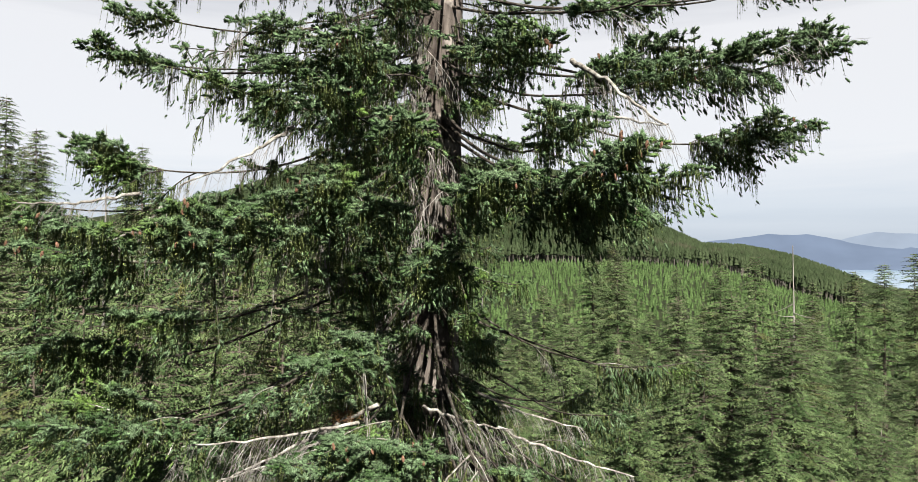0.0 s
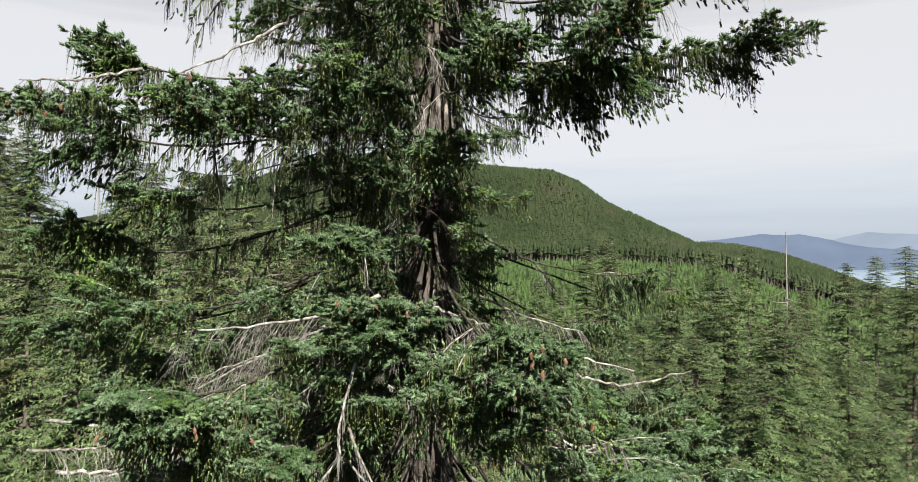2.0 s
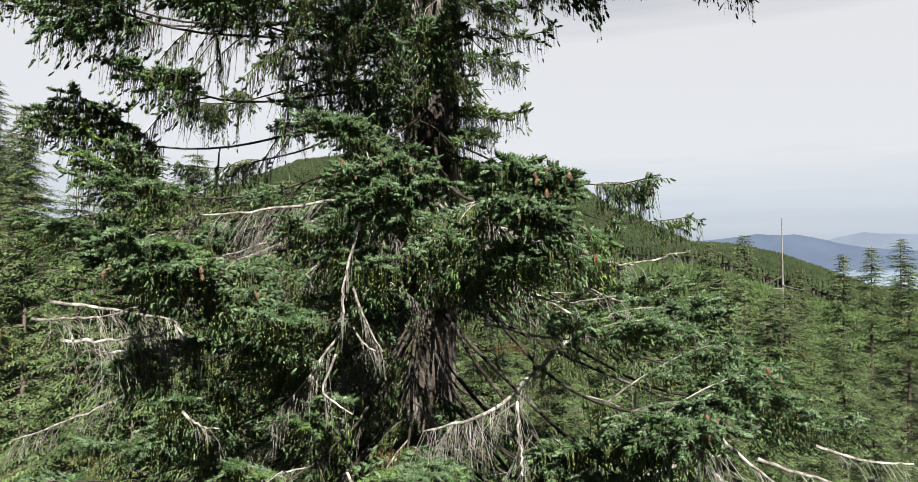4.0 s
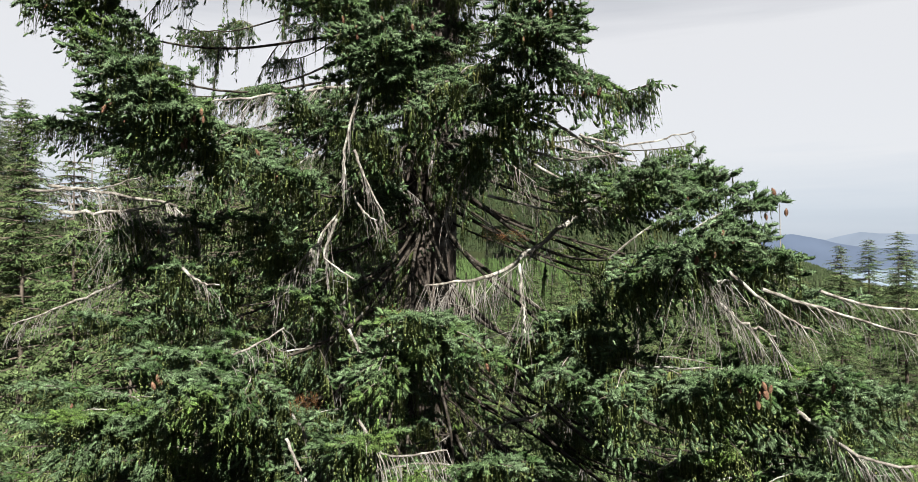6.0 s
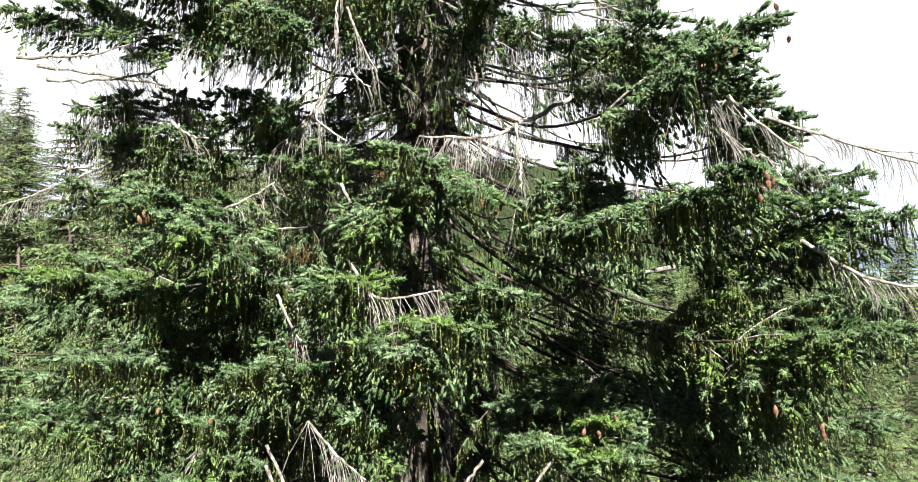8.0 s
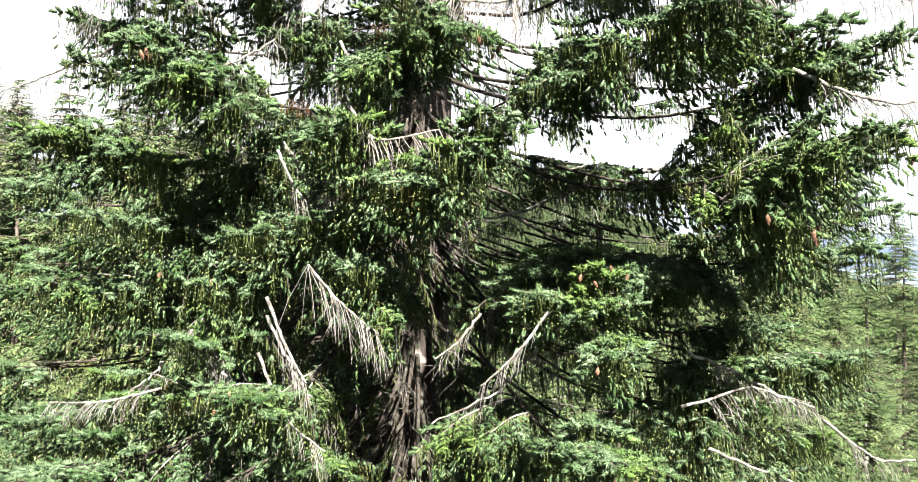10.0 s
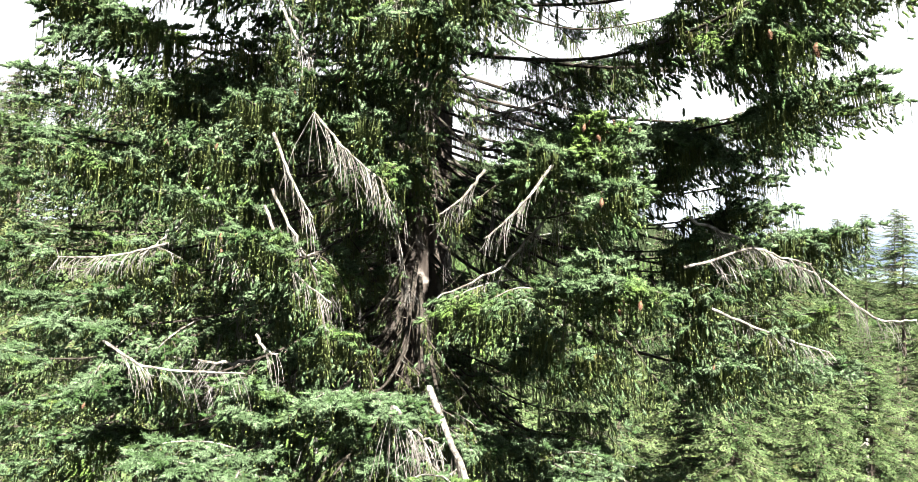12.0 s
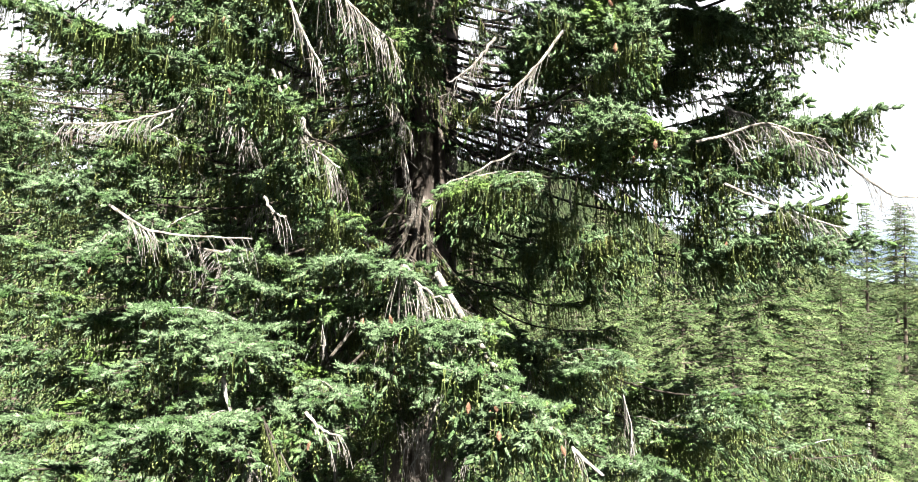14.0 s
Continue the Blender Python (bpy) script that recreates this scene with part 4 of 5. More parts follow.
Bough(16.19, [(-0.8, 4.88, 15.28, 0.5, 2), (-1.09, 5.04, 15.22, 0.9, 0)])
Bough(16.18, [(2.36, 4.16, 15.03, 0.5, 0), (1.96, 5.14, 14.65, 0.5, 0), (1.32, 4.95, 14.8, 0.15, 0), (2.02, 5.59, 14.77, 0.5, 0)])
Bough(16.04, [(-1.69, 5.22, 15.16, 0.9, 0), (-1.42, 5.69, 15.27, 0.9, 1)])
Bough(15.99, [(-3.39, 6.4, 15.13, 0.9, 0)])
Bough(15.89, [(0.92, 5.22, 15.0, 0.15, 0), (0.8, 5.65, 14.9, 0.15, 0)])
Bough(15.85, [(-0.68, 4.74, 14.92, 0.9, 0), (-0.6, 4.82, 14.49, 0.9, 0)])
Bough(15.77, [(-3.0, 5.2, 14.79, 0.9, 0), (-3.17, 5.38, 14.87, 0.5, 0), (-2.46, 5.42, 14.72, 0.9, 0), (-2.48, 5.62, 14.64, 0.9, 0)])
Bough(15.66, [(-1.88, 5.27, 14.78, 0.9, 1)])
Bough(15.61, [(1.03, 4.76, 14.64, 0.15, 0), (0.95, 4.87, 14.83, 0.15, 7), (0.52, 4.88, 14.7, 0.5, 0), (0.59, 5.56, 14.85, 0.15, 0), (0.5, 5.75, 14.83, 0.15, 1)])
Bough(15.43, [(0.98, 4.27, 14.38, 0.5, 1)])
Bough(15.34, [(-2.02, 5.02, 14.41, 0.5, 0)])
Bough(15.23, [(3.15, 5.54, 14.19, 0.9, 0), (3.12, 5.79, 14.12, 0.9, 1), (2.72, 6.03, 14.35, 0.5, 0)])
Bough(15.10, [(-1.33, 4.41, 14.1, 0.5, 3), (-1.6, 5.49, 13.65, 0.5, 0), (-1.23, 5.63, 13.71, 0.9, 0), (-1.12, 5.93, 13.72, 0.9, 0)])
Bough(15.01, [(2.15, 5.34, 14.05, 0.9, 1)])
Bough(14.90, [(-2.51, 5.22, 13.97, 0.9, 0)])
Bough(14.85, [(1.0, 4.11, 13.77, 0.15, 3), (0.75, 4.07, 13.83, 0.15, 0), (0.13, 5.24, 13.57, 0.9, 0)])
Bough(14.80, [(2.27, 5.4, 13.83, 0.9, 0), (1.87, 5.31, 13.65, 0.9, 0)])
Bough(14.58, [(-2.78, 4.81, 13.57, 0.15, 0), (-2.58, 4.95, 13.09, 0.15, 0)])
Bough(14.49, [(3.0, 5.86, 13.5, 0.9, 0)])
Bough(14.25, [(2.74, 5.09, 13.19, 0.15, 0), (2.26, 5.14, 13.4, 0.9, 0), (1.93, 5.26, 13.14, 0.9, 1)])
Bough(14.19, [(-1.11, 5.48, 13.37, 0.9, 0)])
Bough(14.09, [(1.09, 5.53, 13.24, 0.9, 0), (1.25, 5.74, 13.05, 0.9, 0), (0.84, 5.98, 13.03, 0.5, 0)])
Bough(14.04, [(-2.74, 4.99, 13.06, 0.15, 1)])
Bough(14.04, [(-0.81, 4.47, 13.06, 0.15, 0), (-0.54, 4.59, 12.97, 0.15, 0)])
Bough(13.84, [(-1.59, 4.95, 12.92, 0.15, 0), (-1.48, 4.93, 13.09, 0.15, 0)])
Bough(13.83, [(-0.4, 3.62, 12.71, 0.15, 3), (-0.95, 4.91, 12.74, 0.15, 0)])
Bough(13.64, [(-1.79, 4.26, 12.6, 0.15, 0), (-2.0, 4.37, 12.74, 0.15, 1), (-1.82, 4.75, 12.57, 0.15, 0)])
Bough(13.57, [(-3.14, 5.53, 12.63, 0.5, 0)])
Bough(13.51, [(0.1, 3.52, 12.36, 0.5, 4), (0.25, 3.55, 12.23, 0.5, 3), (0.06, 3.63, 12.18, 0.5, 0), (-0.29, 4.07, 12.47, 0.15, 6), (-0.31, 5.22, 12.07, 0.5, 0), (0.14, 5.8, 12.41, 0.5, 0)])
Bough(13.35, [(-1.63, 3.64, 12.21, 0.15, 0), (-2.04, 4.04, 12.06, 0.15, 0), (-1.82, 4.7, 12.14, 0.15, 0), (-0.9, 4.75, 12.16, 0.15, 0), (-1.53, 4.86, 12.41, 0.5, 0), (-1.06, 4.82, 11.88, 0.5, 1)])
Bough(13.22, [(-2.63, 5.12, 12.27, 0.15, 0)])
Bough(13.08, [(1.07, 5.59, 12.24, 0.5, 0), (0.93, 6.02, 12.08, 0.5, 0), (0.74, 6.36, 12.28, 0.5, 0)])
Bough(12.98, [(-1.45, 5.0, 12.07, 0.15, 0), (-1.4, 5.31, 11.69, 0.5, 0)])
Bough(12.92, [(1.55, 7.58, 12.31, 0.5, 0, 0.34, True)])
Bough(12.87, [(-3.15, 5.31, 11.9, 0.15, 0)])
Bough(12.82, [(-4.21, 7.18, 11.94, 0.5, 0)])
Bough(12.50, [(0.85, 5.58, 11.67, 0.5, 0)])
Bough(12.45, [(2.99, 6.96, 11.58, 0.9, 0), (2.18, 7.07, 11.79, 0.9, 1)])
Bough(12.37, [(2.44, 6.52, 11.52, 0.9, 0), (2.03, 6.35, 11.41, 0.9, 0), (1.9, 6.79, 11.41, 0.5, 0)])
Bough(12.12, [(3.1, 6.95, 11.23, 0.9, 1)])
Bough(12.09, [(-2.44, 6.5, 11.36, 0.5, 0)])
Bough(12.01, [(4.19, 7.53, 11.0, 0.5, 0, 0.34, True), (4.05, 7.76, 11.08, 0.5, 0, 0.34, True)])


def inner_bough(z, az, length, drop=0.16, coarse=False, inner=1.0, size=0.36, veil=0.7, outer=False):
    """A bough given by its height, its direction in degrees to the right of the near side, and its length."""
    a = radians(az)
    x, y = axis_x(z) + length * math.sin(a), YT - length * math.cos(a)
    zt = z - drop * length
    back = 0.62
    xi, yi = axis_x(z) + length * back * math.sin(a + 0.1), YT - length * back * math.cos(a + 0.1)
    Bough(z, [(x, y, zt, veil, 0, size, coarse), (xi, yi, zt + 0.05, veil, 0, size, coarse)], inner, coarse=coarse, bare=not outer)


RB = np.random.default_rng(77)
# shaded boughs near the trunk, behind the outer sprays
for z in np.arange(11.0, 18.3, 0.5):
    inner_bough(z + RB.uniform(-0.1, 0.1), RB.uniform(-80, -45), RB.uniform(2.4, 3.2))
    inner_bough(z + RB.uniform(-0.1, 0.1), RB.uniform(-45, -20), RB.uniform(2.0, 2.9))
    if z < 15.4:
        inner_bough(z + RB.uniform(-0.1, 0.1), RB.uniform(18, 38), RB.uniform(1.8, 2.6))
    if z < 13.8:
        inner_bough(z + RB.uniform(-0.1, 0.1), RB.uniform(36, 70), RB.uniform(2.2, 3.0))
for z in np.arange(20.4, 23.6, 0.5):
    inner_bough(z + RB.uniform(-0.1, 0.1), RB.uniform(-85, -45), RB.uniform(2.0, 2.8))
    inner_bough(z + RB.uniform(-0.1, 0.1), RB.uniform(-45, -14), RB.uniform(1.8, 2.6))
for z in np.arange(18.7, 23.4, 0.42):
    inner_bough(z, RB.uniform(-28, -8), RB.uniform(2.0, 3.0))
for z in np.arange(14.8, 16.4, 0.4):
    inner_bough(z, RB.uniform(-26, 4), RB.uniform(1.8, 2.6))
# short shaded boughs close about the trunk
for z in np.arange(11.0, 23.4, 0.34):
    if not 16.2 < z < 17.7:
        inner_bough(z, RB.uniform(-75, -12), RB.uniform(1.2, 2.0), inner=1.5)
        inner_bough(z + 0.15, RB.uniform(14, 70), RB.uniform(1.1, 1.7), inner=1.5)
# outer boughs at the edges of the view
for z, az, length in ((15.9, 46, 4.3), (15.6, 40, 4.0), (15.4, 50, 4.4), (15.0, 44, 4.2), (14.7, 52, 4.6), (15.2, 36, 3.8),
                     (15.3, 33, 4.1), (15.1, 41, 4.5), (14.8, 38, 4.4), (14.6, 47, 4.4), (15.5, 45, 4.0), (15.7, 53, 4.4)):
    inner_bough(z, az, length, outer=True, veil=0.6)
for z in np.arange(10.8, 15.8, 0.40):
    inner_bough(z + RB.uniform(-0.1, 0.1) + 0.7, RB.uniform(-72, -50), RB.uniform(4.2, 5.2), outer=True, veil=0.5)
for z in np.arange(12.2, 16.6, 0.46):
    inner_bough(z, RB.uniform(-47, -40), RB.uniform(4.6, 5.1), outer=True, veil=0.4)
for z in np.arange(10.8, 13.0, 0.30):
    inner_bough(z + 0.7, RB.uniform(-40, 40), RB.uniform(4.2, 4.8), outer=True, veil=0.3)
inner_bough(21.4, -62, 4.9, outer=True, veil=0.4)
Bough(17.9, [(-3.3, 6.2, 17.05, 0.5, 0), (-2.6, 5.6, 17.2, 0.5, 1)])
Bough(17.7, [(-3.0, 5.6, 16.5, 0.6, 0), (-2.2, 5.4, 16.9, 0.8, 0)])
Bough(18.0, [(-1.9, 5.9, 17.3, 0.8, 0)])
Bough(17.5, [(-1.4, 5.6, 16.7, 0.5, 0)])
# the top edge of the view
for z, az, length in ((23.3, -60, 3.9), (23.5, -35, 3.9), (23.2, -10, 3.8), (23.6, 12, 3.8), (23.3, 35, 4.4), (23.5, 52, 4.6), (23.7, 60, 4.7), (24.1, -72, 3.6), (24.2, -48, 3.7), (24.3, 25, 3.9), (22.9, -66, 3.8), (22.7, -48, 4.2)):
    inner_bough(z, az, length, veil=0.4, size=0.4, outer=True)
# the far side of the crown, seen through the near one
for z in np.arange(11.0, 17.4, 0.42):
    inner_bough(z, RB.uniform(-178, -92), RB.uniform(3.2, 4.4), coarse=True)
    inner_bough(z + 0.2, RB.uniform(-178, -92), RB.uniform(3.2, 4.8), coarse=True)
for z in np.arange(17.4, 25.0, 0.30):
    inner_bough(z, RB.uniform(168, 206), RB.uniform(3.4, 4.8), coarse=True)
for z in np.arange(11.0, 14.0, 0.5):
    inner_bough(z, RB.uniform(92, 178), RB.uniform(3.0, 4.0), coarse=True)
for z in np.arange(21.6, 24.6, 0.4):
    inner_bough(z, RB.uniform(-178, -92), RB.uniform(3.0, 4.2), coarse=True)
# the crown above the view
for z in np.arange(25.0, 46.0, 0.36):
    inner_bough(z, RB.uniform(-180, 180), 4.2 * (46.6 - z) / 21.6 * RB.uniform(0.85, 1.1) + 0.4, coarse=True, inner=0.8)


# ---- bare grey limbs with combs of dead twigs ----
def bare_limb(places, thick=0.02, comb=0.28, every=0.028, sag=0.04, fan=0.0):
    """A leafless limb through two to four places, thinning outwards, with twigs hanging from it."""
    knots = np.array(places, float) - BASE
    rng = np.random.default_rng(int(abs(knots).sum() * 1000) % 99991)
    u = np.linspace(0, 1, 16)
    own = np.linspace(0, 1, len(knots))
    line = np.stack([np.interp(u, own, knots[:, i]) for i in range(3)], 1)
    line = np.concatenate([line[:1], (line[:-2] + 2 * line[1:-1] + line[2:]) / 4, line[-1:]])
    line[:, 2] -= sag * np.sin(u * np.pi)
    line[1:-1] += rng.normal(size=(14, 3)) * (0.003 if thick < 0.014 else 0.009)
    length = np.linalg.norm(knots[-1] - knots[0])
    limb = part("bare_branch", mesh_of("bare_branch", *tubes([(line, thick * 0.7 * (1 - 0.75 * u) + 0.003)], 7), M_LIMB, True), spruce, "bare lichen-grey branch")
    along = unit(line[-1] - line[0])
    side = unit(np.cross(along, (0, 0, 1.0)))
    lines = []
    for k in range(int(length / every)):
        t = 0.15 + 0.85 * rng.random()
        b = np.array([np.interp(t, u, line[:, i]) for i in range(3)])
        way = unit(np.array((0, 0, -1.0)) + along * rng.uniform(0.1, 0.8) + side * rng.normal() * 0.45)
        h = comb * rng.uniform(0.4, 1.25)
        mid = b + way * h * 0.5 + along * 0.02
        tip = mid + (way + (0, 0, -0.5)) * h * 0.45
        lines.append((np.stack([b, mid, tip]), (0.0027, 0.0021, 0.0011)))
        for _ in range(rng.integers(0, 3)):
            lines.append((np.stack([mid, mid + (way + rng.normal(size=3) * 0.5) * h * 0.4]), (0.002, 0.001)))
    for k in range(int(fan)):
        way = unit(np.array((0, 0, -1.0)) + rng.normal(size=3) * (0.55, 0.35, 0.1))
        h = rng.uniform(0.3, 0.65)
        lines.append((np.stack([line[0], line[0] + way * h * 0.5, line[0] + (way + (0, 0, -0.25)) * h]), (0.0036, 0.0027, 0.0013)))
    tagged(part("dead_growth", mesh_of("dead_growth", *tubes(lines, 3), M_DEAD), limb, "bleached bare dead twigs"), kind="stuff")


bare_limb([(-0.75, 6.6, 18.64), (-1.29, 6.72, 18.40), (-1.88, 6.85, 18.09), (-2.5, 6.6, 17.74)], 0.026, 0.3, 0.036)
bare_limb([(-0.85, 6.4, 18.35), (-2.05, 6.3, 17.62)], 0.018, 0.26, 0.04)
bare_limb([(-0.80, 6.3, 18.2), (-0.95, 5.9, 17.5)], 0.018, 0.2)
bare_limb([(-0.35, 7.0, 18.55), (0.55, 7.25, 18.25)], 0.02, 0.4, 0.018)
bare_limb([(0.40, 7.28, 18.27), (1.69, 6.86, 17.89)], 0.02, 0.22)
bare_limb([(0.2, 7.4, 18.6), (1.3, 7.5, 18.2)], 0.018, 0.25)
bare_limb([(1.0, 6.2, 21.75), (1.19, 5.61, 21.45), (1.68, 5.7, 21.08)], 0.032, 0.25)
bare_limb([(0.73, 5.47, 21.24), (1.70, 5.7, 21.09)], 0.018, 0.35, 0.025)
bare_limb([(1.75, 6.4, 21.95), (2.6, 6.2, 21.80), (3.1, 6.2, 22.05)], 0.02, 0.4, 0.03)
bare_limb([(-2.6, 5.75, 20.53), (-3.65, 5.82, 20.46)], 0.018, 0.2)
bare_limb([(-2.7, 6.5, 20.5), (-3.11, 6.68, 20.27), (-3.55, 6.6, 20.1)], 0.018, 0.4, fan=6)
bare_limb([(-1.5, 6.4, 21.2), (-1.83, 6.35, 21.02), (-2.5, 6.3, 20.65)], 0.024, 0.3)
bare_limb([(-3.6, 6.2, 17.58), (-2.56, 6.22, 17.48), (-2.25, 5.9, 17.25)], 0.02, 0.42, 0.022)
bare_limb([(-2.2, 6.0, 17.22), (-3.25, 5.95, 17.2)], 0.02, 0.42, 0.025)
bare_limb([(-2.55, 6.2, 16.98), (-3.9, 6.2, 16.38)], 0.02, 0.25)
bare_limb([(-1.0, 5.8, 17.38), (-1.5, 5.6, 16.7)], 0.014, 0.3, 0.022)
bare_limb([(0.95, 6.1, 17.30), (0.21, 5.26, 16.86), (-0.3, 4.9, 16.76)], 0.026, 0.34, 0.018)
bare_limb([(0.38, 5.2, 16.9), (0.40, 5.0, 16.42)], 0.015, 0.3, 0.03, fan=5)
bare_limb([(2.2, 7.2, 15.85), (1.44, 6.85, 15.77), (0.46, 6.91, 15.37), (0.05, 6.8, 15.28)], 0.032, 0.34, 0.03)
bare_limb([(1.40, 4.17, 16.73), (1.8, 4.2, 16.48)], 0.016, 0.34, 0.016, fan=9)
bare_limb([(1.21, 4.0, 16.95), (1.5, 4.1, 16.8)], 0.014, 0.3, 0.016, fan=6)
bare_limb([(-0.28, 5.75, 12.92), (-0.05, 4.8, 12.62), (0.10, 4.13, 12.39), (0.6, 3.9, 11.9)], 0.034, 0.18, 0.06)
bare_limb([(-0.50, 4.66, 13.0), (-0.2, 4.6, 12.78)], 0.014, 0.3, 0.014, fan=12)
bare_limb([(0.82, 5.88, 14.45), (0.35, 5.8, 13.95), (-0.25, 5.8, 13.6)], 0.018, 0.22, 0.04, fan=7)
bare_limb([(-1.98, 5.58, 14.5), (-1.65, 5.35, 13.95)], 0.018, 0.3, 0.016, fan=12)
bare_limb([(-1.98, 5.58, 14.48), (-2.45, 5.4, 13.95)], 0.014, 0.2, 0.03)
bare_limb([(-1.5, 5.65, 14.5), (-1.25, 5.7, 14.0), (-1.02, 5.8, 13.7)], 0.016, 0.25)
bare_limb([(-2.05, 5.0, 14.06), (-2.8, 5.0, 13.97)], 0.01, 0.14, 0.014)
bare_limb([(-1.7, 5.9, 13.12), (-2.6, 5.95, 13.2)], 0.018, 0.35, 0.02)
bare_limb([(1.7, 5.4, 14.25), (2.14, 5.34, 14.08), (2.65, 5.39, 13.82)], 0.014, 0.16, 0.014)
bare_limb([(1.9, 4.2, 16.05), (2.15, 3.95, 15.87), (2.7, 3.9, 15.75)], 0.016, 0.2, 0.014)
bare_limb([(-0.9, 6.4, 18.52), (-1.64, 6.31, 18.45), (-2.45, 6.3, 18.33)], 0.02, 0.4, 0.022)
bare_limb([(-0.75, 4.62, 15.95), (-0.56, 4.57, 15.72), (-0.15, 4.5, 15.74)], 0.013, 0.3, 0.013)
bare_limb([(-1.3, 5.3, 15.8), (-0.98, 5.3, 15.38)], 0.014, 0.2)
bare_limb([(-1.75, 4.9, 12.5), (-1.67, 4.83, 12.25), (-1.4, 4.8, 11.55)], 0.014, 0.15, 0.05)
bare_limb([(1.95, 4.7, 15.75), (1.7, 4.55, 15.2)], 0.014, 0.3, 0.02, fan=5)
bare_limb([(-1.0, 4.7, 14.9), (-0.55, 4.75, 14.45)], 0.012, 0.26, 0.012, fan=6)
bare_limb([(-0.78, 5.20, 18.22), (-0.91, 5.20, 17.79), (-0.89, 5.20, 17.55)], 0.013, 0.2, 0.03)
bare_limb([(-0.83, 5.20, 17.74), (-0.61, 5.20, 17.27)], 0.013, 0.2, 0.03)
bare_limb([(0.17, 5.60, 17.44), (0.77, 5.60, 17.35), (1.24, 5.60, 17.39)], 0.013, 0.2, 0.03)
bare_limb([(0.54, 5.60, 17.69), (1.01, 5.60, 17.48), (1.19, 5.60, 17.52)], 0.013, 0.2, 0.03)
bare_limb([(1.51, 4.20, 16.88), (1.82, 4.20, 16.66), (2.07, 4.20, 16.49)], 0.013, 0.2, 0.03)
bare_limb([(1.72, 4.20, 16.76), (2.17, 4.20, 16.66), (2.65, 4.20, 16.48)], 0.013, 0.2, 0.03)
bare_limb([(2.28, 4.60, 16.73), (2.93, 4.60, 16.61)], 0.013, 0.2, 0.03)
bare_limb([(-0.97, 5.30, 17.24), (-1.08, 5.30, 17.00), (-0.84, 5.30, 16.79)], 0.013, 0.2, 0.03)
bare_limb([(-0.87, 5.50, 17.42), (-0.69, 5.50, 17.24)], 0.013, 0.2, 0.03)
bare_limb([(-2.00, 5.00, 16.88), (-1.74, 5.00, 16.76)], 0.013, 0.2, 0.03)
bare_limb([(-1.82, 5.00, 16.23), (-1.29, 5.00, 16.46)], 0.013, 0.2, 0.03)
bare_limb([(-0.84, 5.00, 16.45), (-0.64, 5.00, 16.15)], 0.013, 0.2, 0.03)
bare_limb([(-0.50, 5.40, 16.39), (-0.24, 5.40, 16.09)], 0.013, 0.2, 0.03)
bare_limb([(-1.27, 5.00, 15.69), (-1.07, 5.00, 15.33)], 0.013, 0.2, 0.03)
bare_limb([(-1.19, 4.40, 14.71), (-0.95, 4.40, 14.19)], 0.013, 0.2, 0.03)
bare_limb([(0.13, 5.00, 14.56), (-0.19, 5.00, 14.25)], 0.013, 0.2, 0.03)
bare_limb([(0.59, 4.90, 14.58), (0.12, 4.90, 14.08)], 0.013, 0.2, 0.03)
bare_limb([(-1.37, 4.90, 14.31), (-1.19, 4.90, 13.91), (-0.92, 4.90, 13.65)], 0.013, 0.2, 0.03)
bare_limb([(-2.44, 4.90, 13.41), (-2.16, 4.90, 13.27), (-1.50, 4.90, 13.18)], 0.013, 0.2, 0.03)
bare_limb([(1.78, 5.20, 13.57), (2.30, 5.20, 13.40), (2.64, 5.20, 13.25)], 0.013, 0.2, 0.03)
bare_limb([(2.60, 5.20, 13.78), (2.99, 5.20, 13.52), (3.28, 5.20, 13.48)], 0.013, 0.2, 0.03)
bare_limb([(1.58, 5.20, 13.87), (2.09, 5.20, 14.06), (2.52, 5.20, 13.89)], 0.013, 0.2, 0.03)
bare_limb([(-1.40, 4.80, 13.45), (-1.25, 4.80, 13.32)], 0.013, 0.2, 0.03)
bare_limb([(-1.57, 4.50, 12.35), (-1.46, 4.50, 11.93), (-1.28, 4.50, 11.79)], 0.013, 0.2, 0.03)
bare_limb([(-0.27, 5.10, 12.08), (-0.47, 5.10, 11.60)], 0.013, 0.2, 0.03)
bare_limb([(-1.09, 4.60, 12.10), (-0.86, 4.60, 11.95)], 0.013, 0.2, 0.03)
bare_limb([(-1.14, 6.45, 18.41), (-1.75, 6.45, 18.16), (-2.44, 6.45, 17.90)], 0.016, 0.32, 0.02)
bare_limb([(-1.06, 6.30, 18.28), (-1.50, 6.30, 17.96), (-1.86, 6.30, 17.64)], 0.014, 0.3, 0.022)
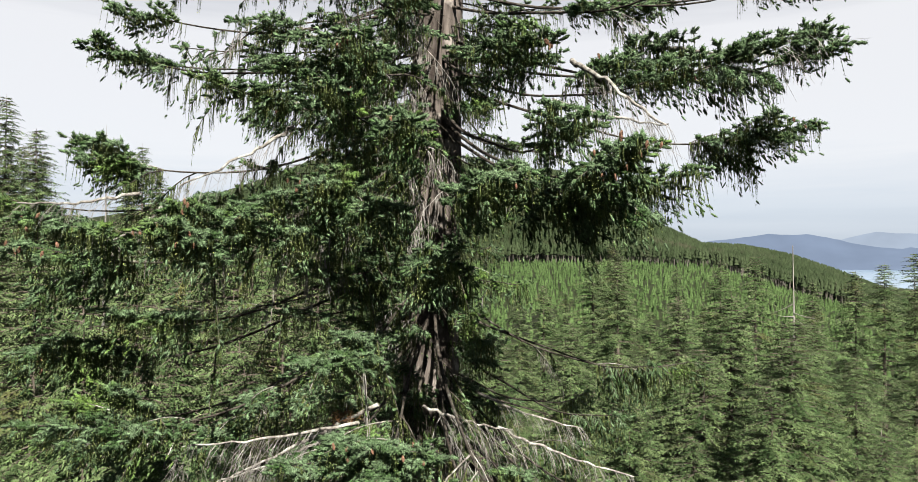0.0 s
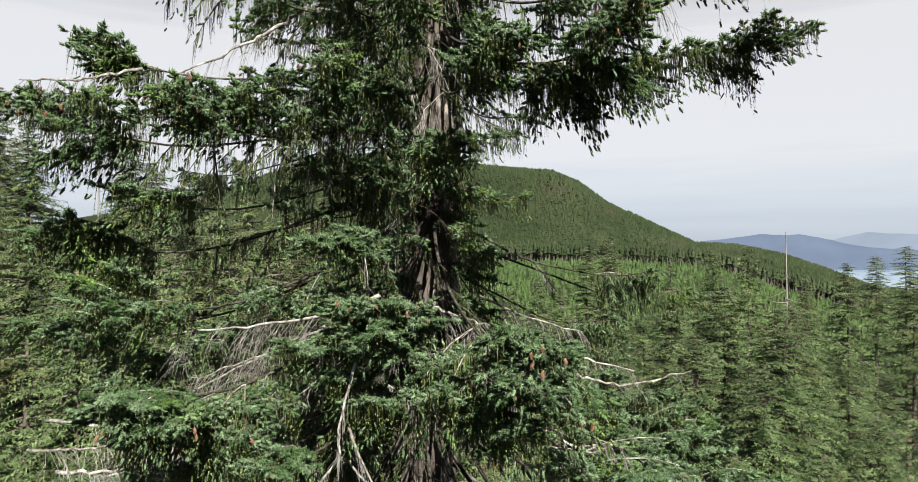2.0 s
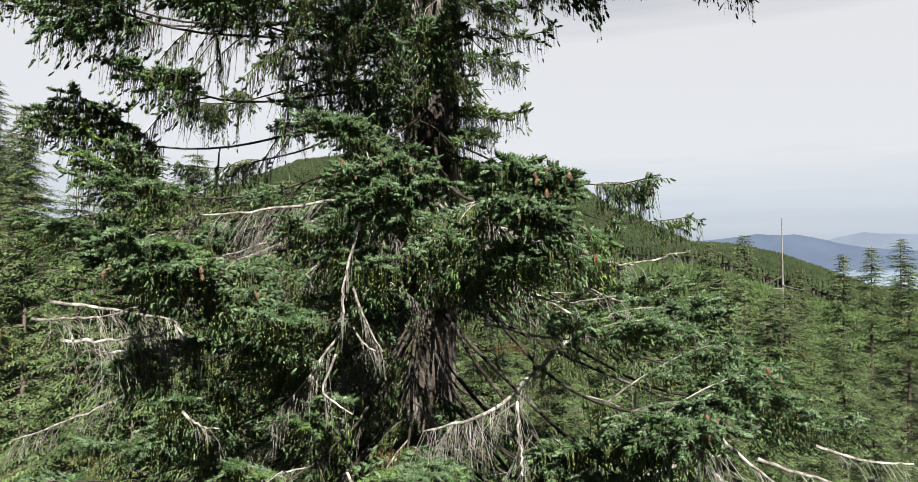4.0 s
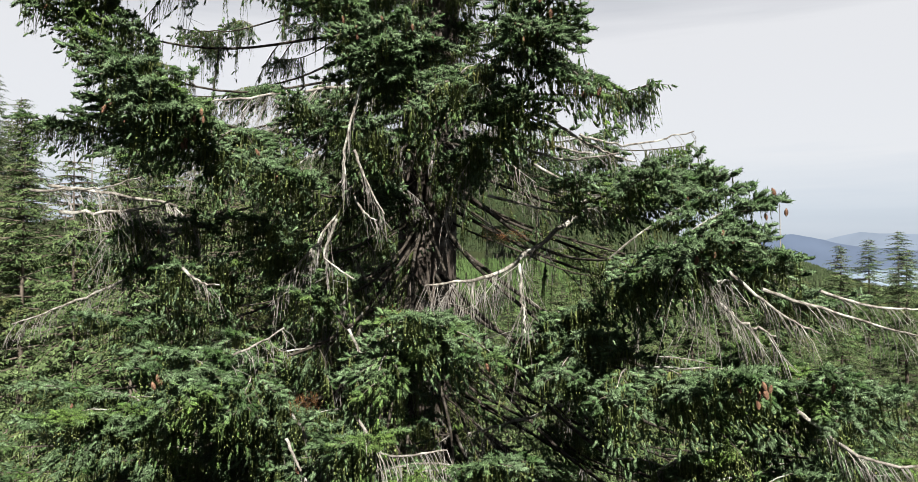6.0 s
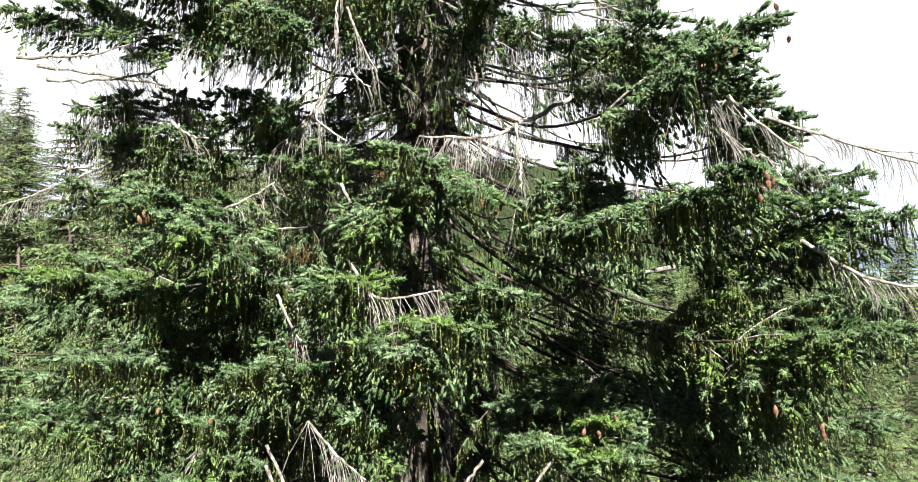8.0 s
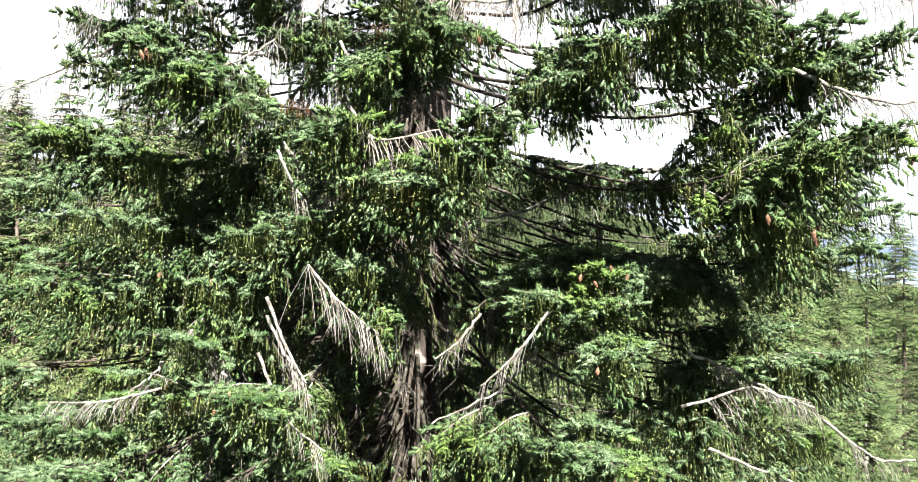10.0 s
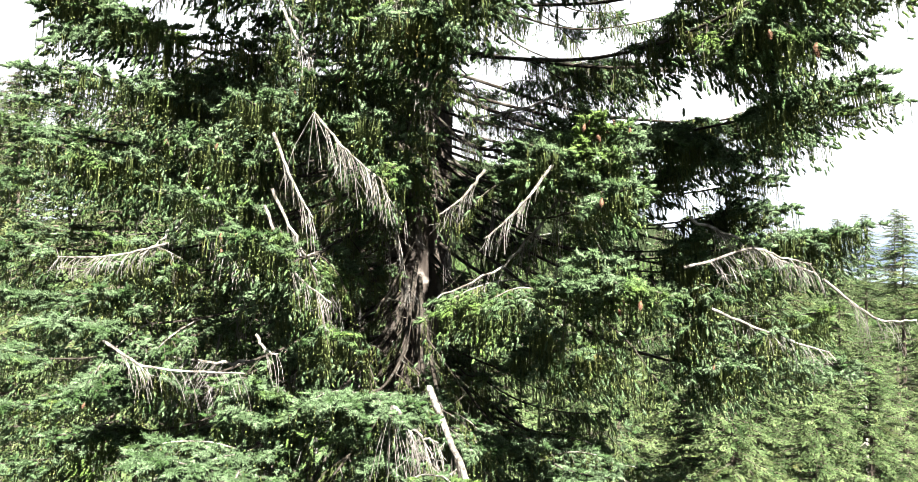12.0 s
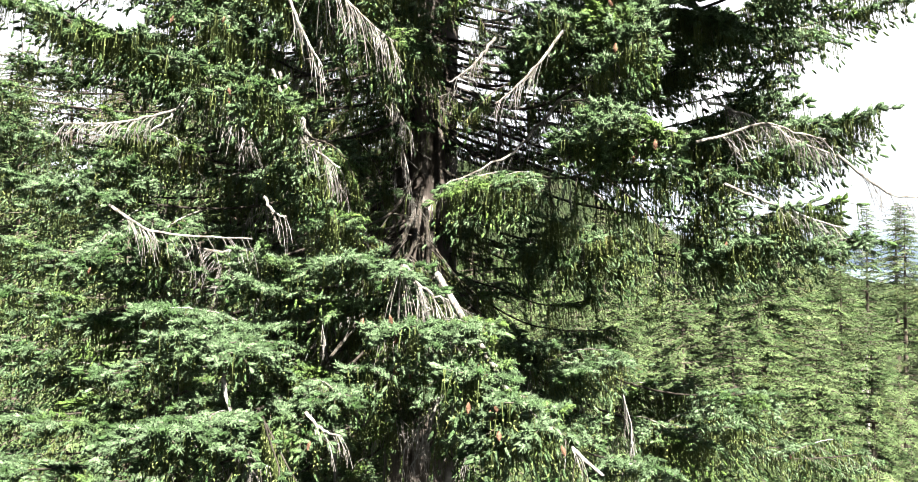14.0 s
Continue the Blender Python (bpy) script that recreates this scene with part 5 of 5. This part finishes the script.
bare_limb([(-0.97, 6.20, 18.14), (-1.38, 6.20, 17.86), (-1.71, 6.20, 17.60)], 0.012, 0.25, 0.03)
bare_limb([(0.37, 5.00, 17.73), (0.70, 5.00, 17.68), (1.07, 5.00, 17.69)], 0.012, 0.15, 0.05)
bare_limb([(0.62, 5.00, 17.90), (0.91, 5.00, 17.77), (1.12, 5.00, 17.65)], 0.012, 0.15, 0.05)
bare_limb([(0.98, 6.00, 18.00), (1.36, 6.00, 17.94), (1.96, 6.00, 18.03)], 0.014, 0.2, 0.06)
bare_limb([(-3.18, 5.60, 17.31), (-2.72, 5.60, 17.35), (-2.29, 5.60, 17.40)], 0.02, 0.35, 0.02)
bare_limb([(-3.41, 5.60, 17.48), (-2.95, 5.60, 17.53), (-2.54, 5.60, 17.59)], 0.014, 0.3, 0.025)


# ---- rusty dead needles and litter caught on the limbs ----
M_RUST = material("rusty_dead_needles", (0.0281, 0.0157, 0.0073), (0.0842, 0.0438, 0.0191), 0.9, 30.0, 4.0, island=0.3)


def litter(name, place, count, spread, way, label):
    """A clump of dead brown needles and twigs lodged on the boughs."""
    rng = np.random.default_rng(int(abs(place[0]) * 1000) + count)
    feet = np.array(place) - BASE + rng.normal(size=(count, 3)) * spread
    ways = rng.normal(size=(count, 3)) * 0.4 + way
    me = mesh_of(name, *stamp(HANGS, feet, ways, rng.uniform(0.04, 0.10, count), rng.uniform(0.006, 0.010, count), rng), M_RUST)
    tagged(part(name, me, spruce, label), kind="stuff")


litter("dead_needles", (-1.12, 4.95, 15.98), 60, (0.05, 0.05, 0.03), (0, 0, -1), "rusty orange tuft of dead needles")
litter("dead_needles", (-0.55, 5.1, 16.55), 40, (0.05, 0.05, 0.03), (0, 0, -1), "rusty orange tuft of dead needles")
litter("litter", (-1.05, 6.66, 18.52), 120, (0.09, 0.06, 0.035), (0.6, 0, 0.1), "reddish-brown litter caught on a bare limb")
litter("litter", (0.35, 6.3, 17.15), 90, (0.14, 0.05, 0.03), (0.8, 0, 0), "reddish-brown litter caught on a bare limb")
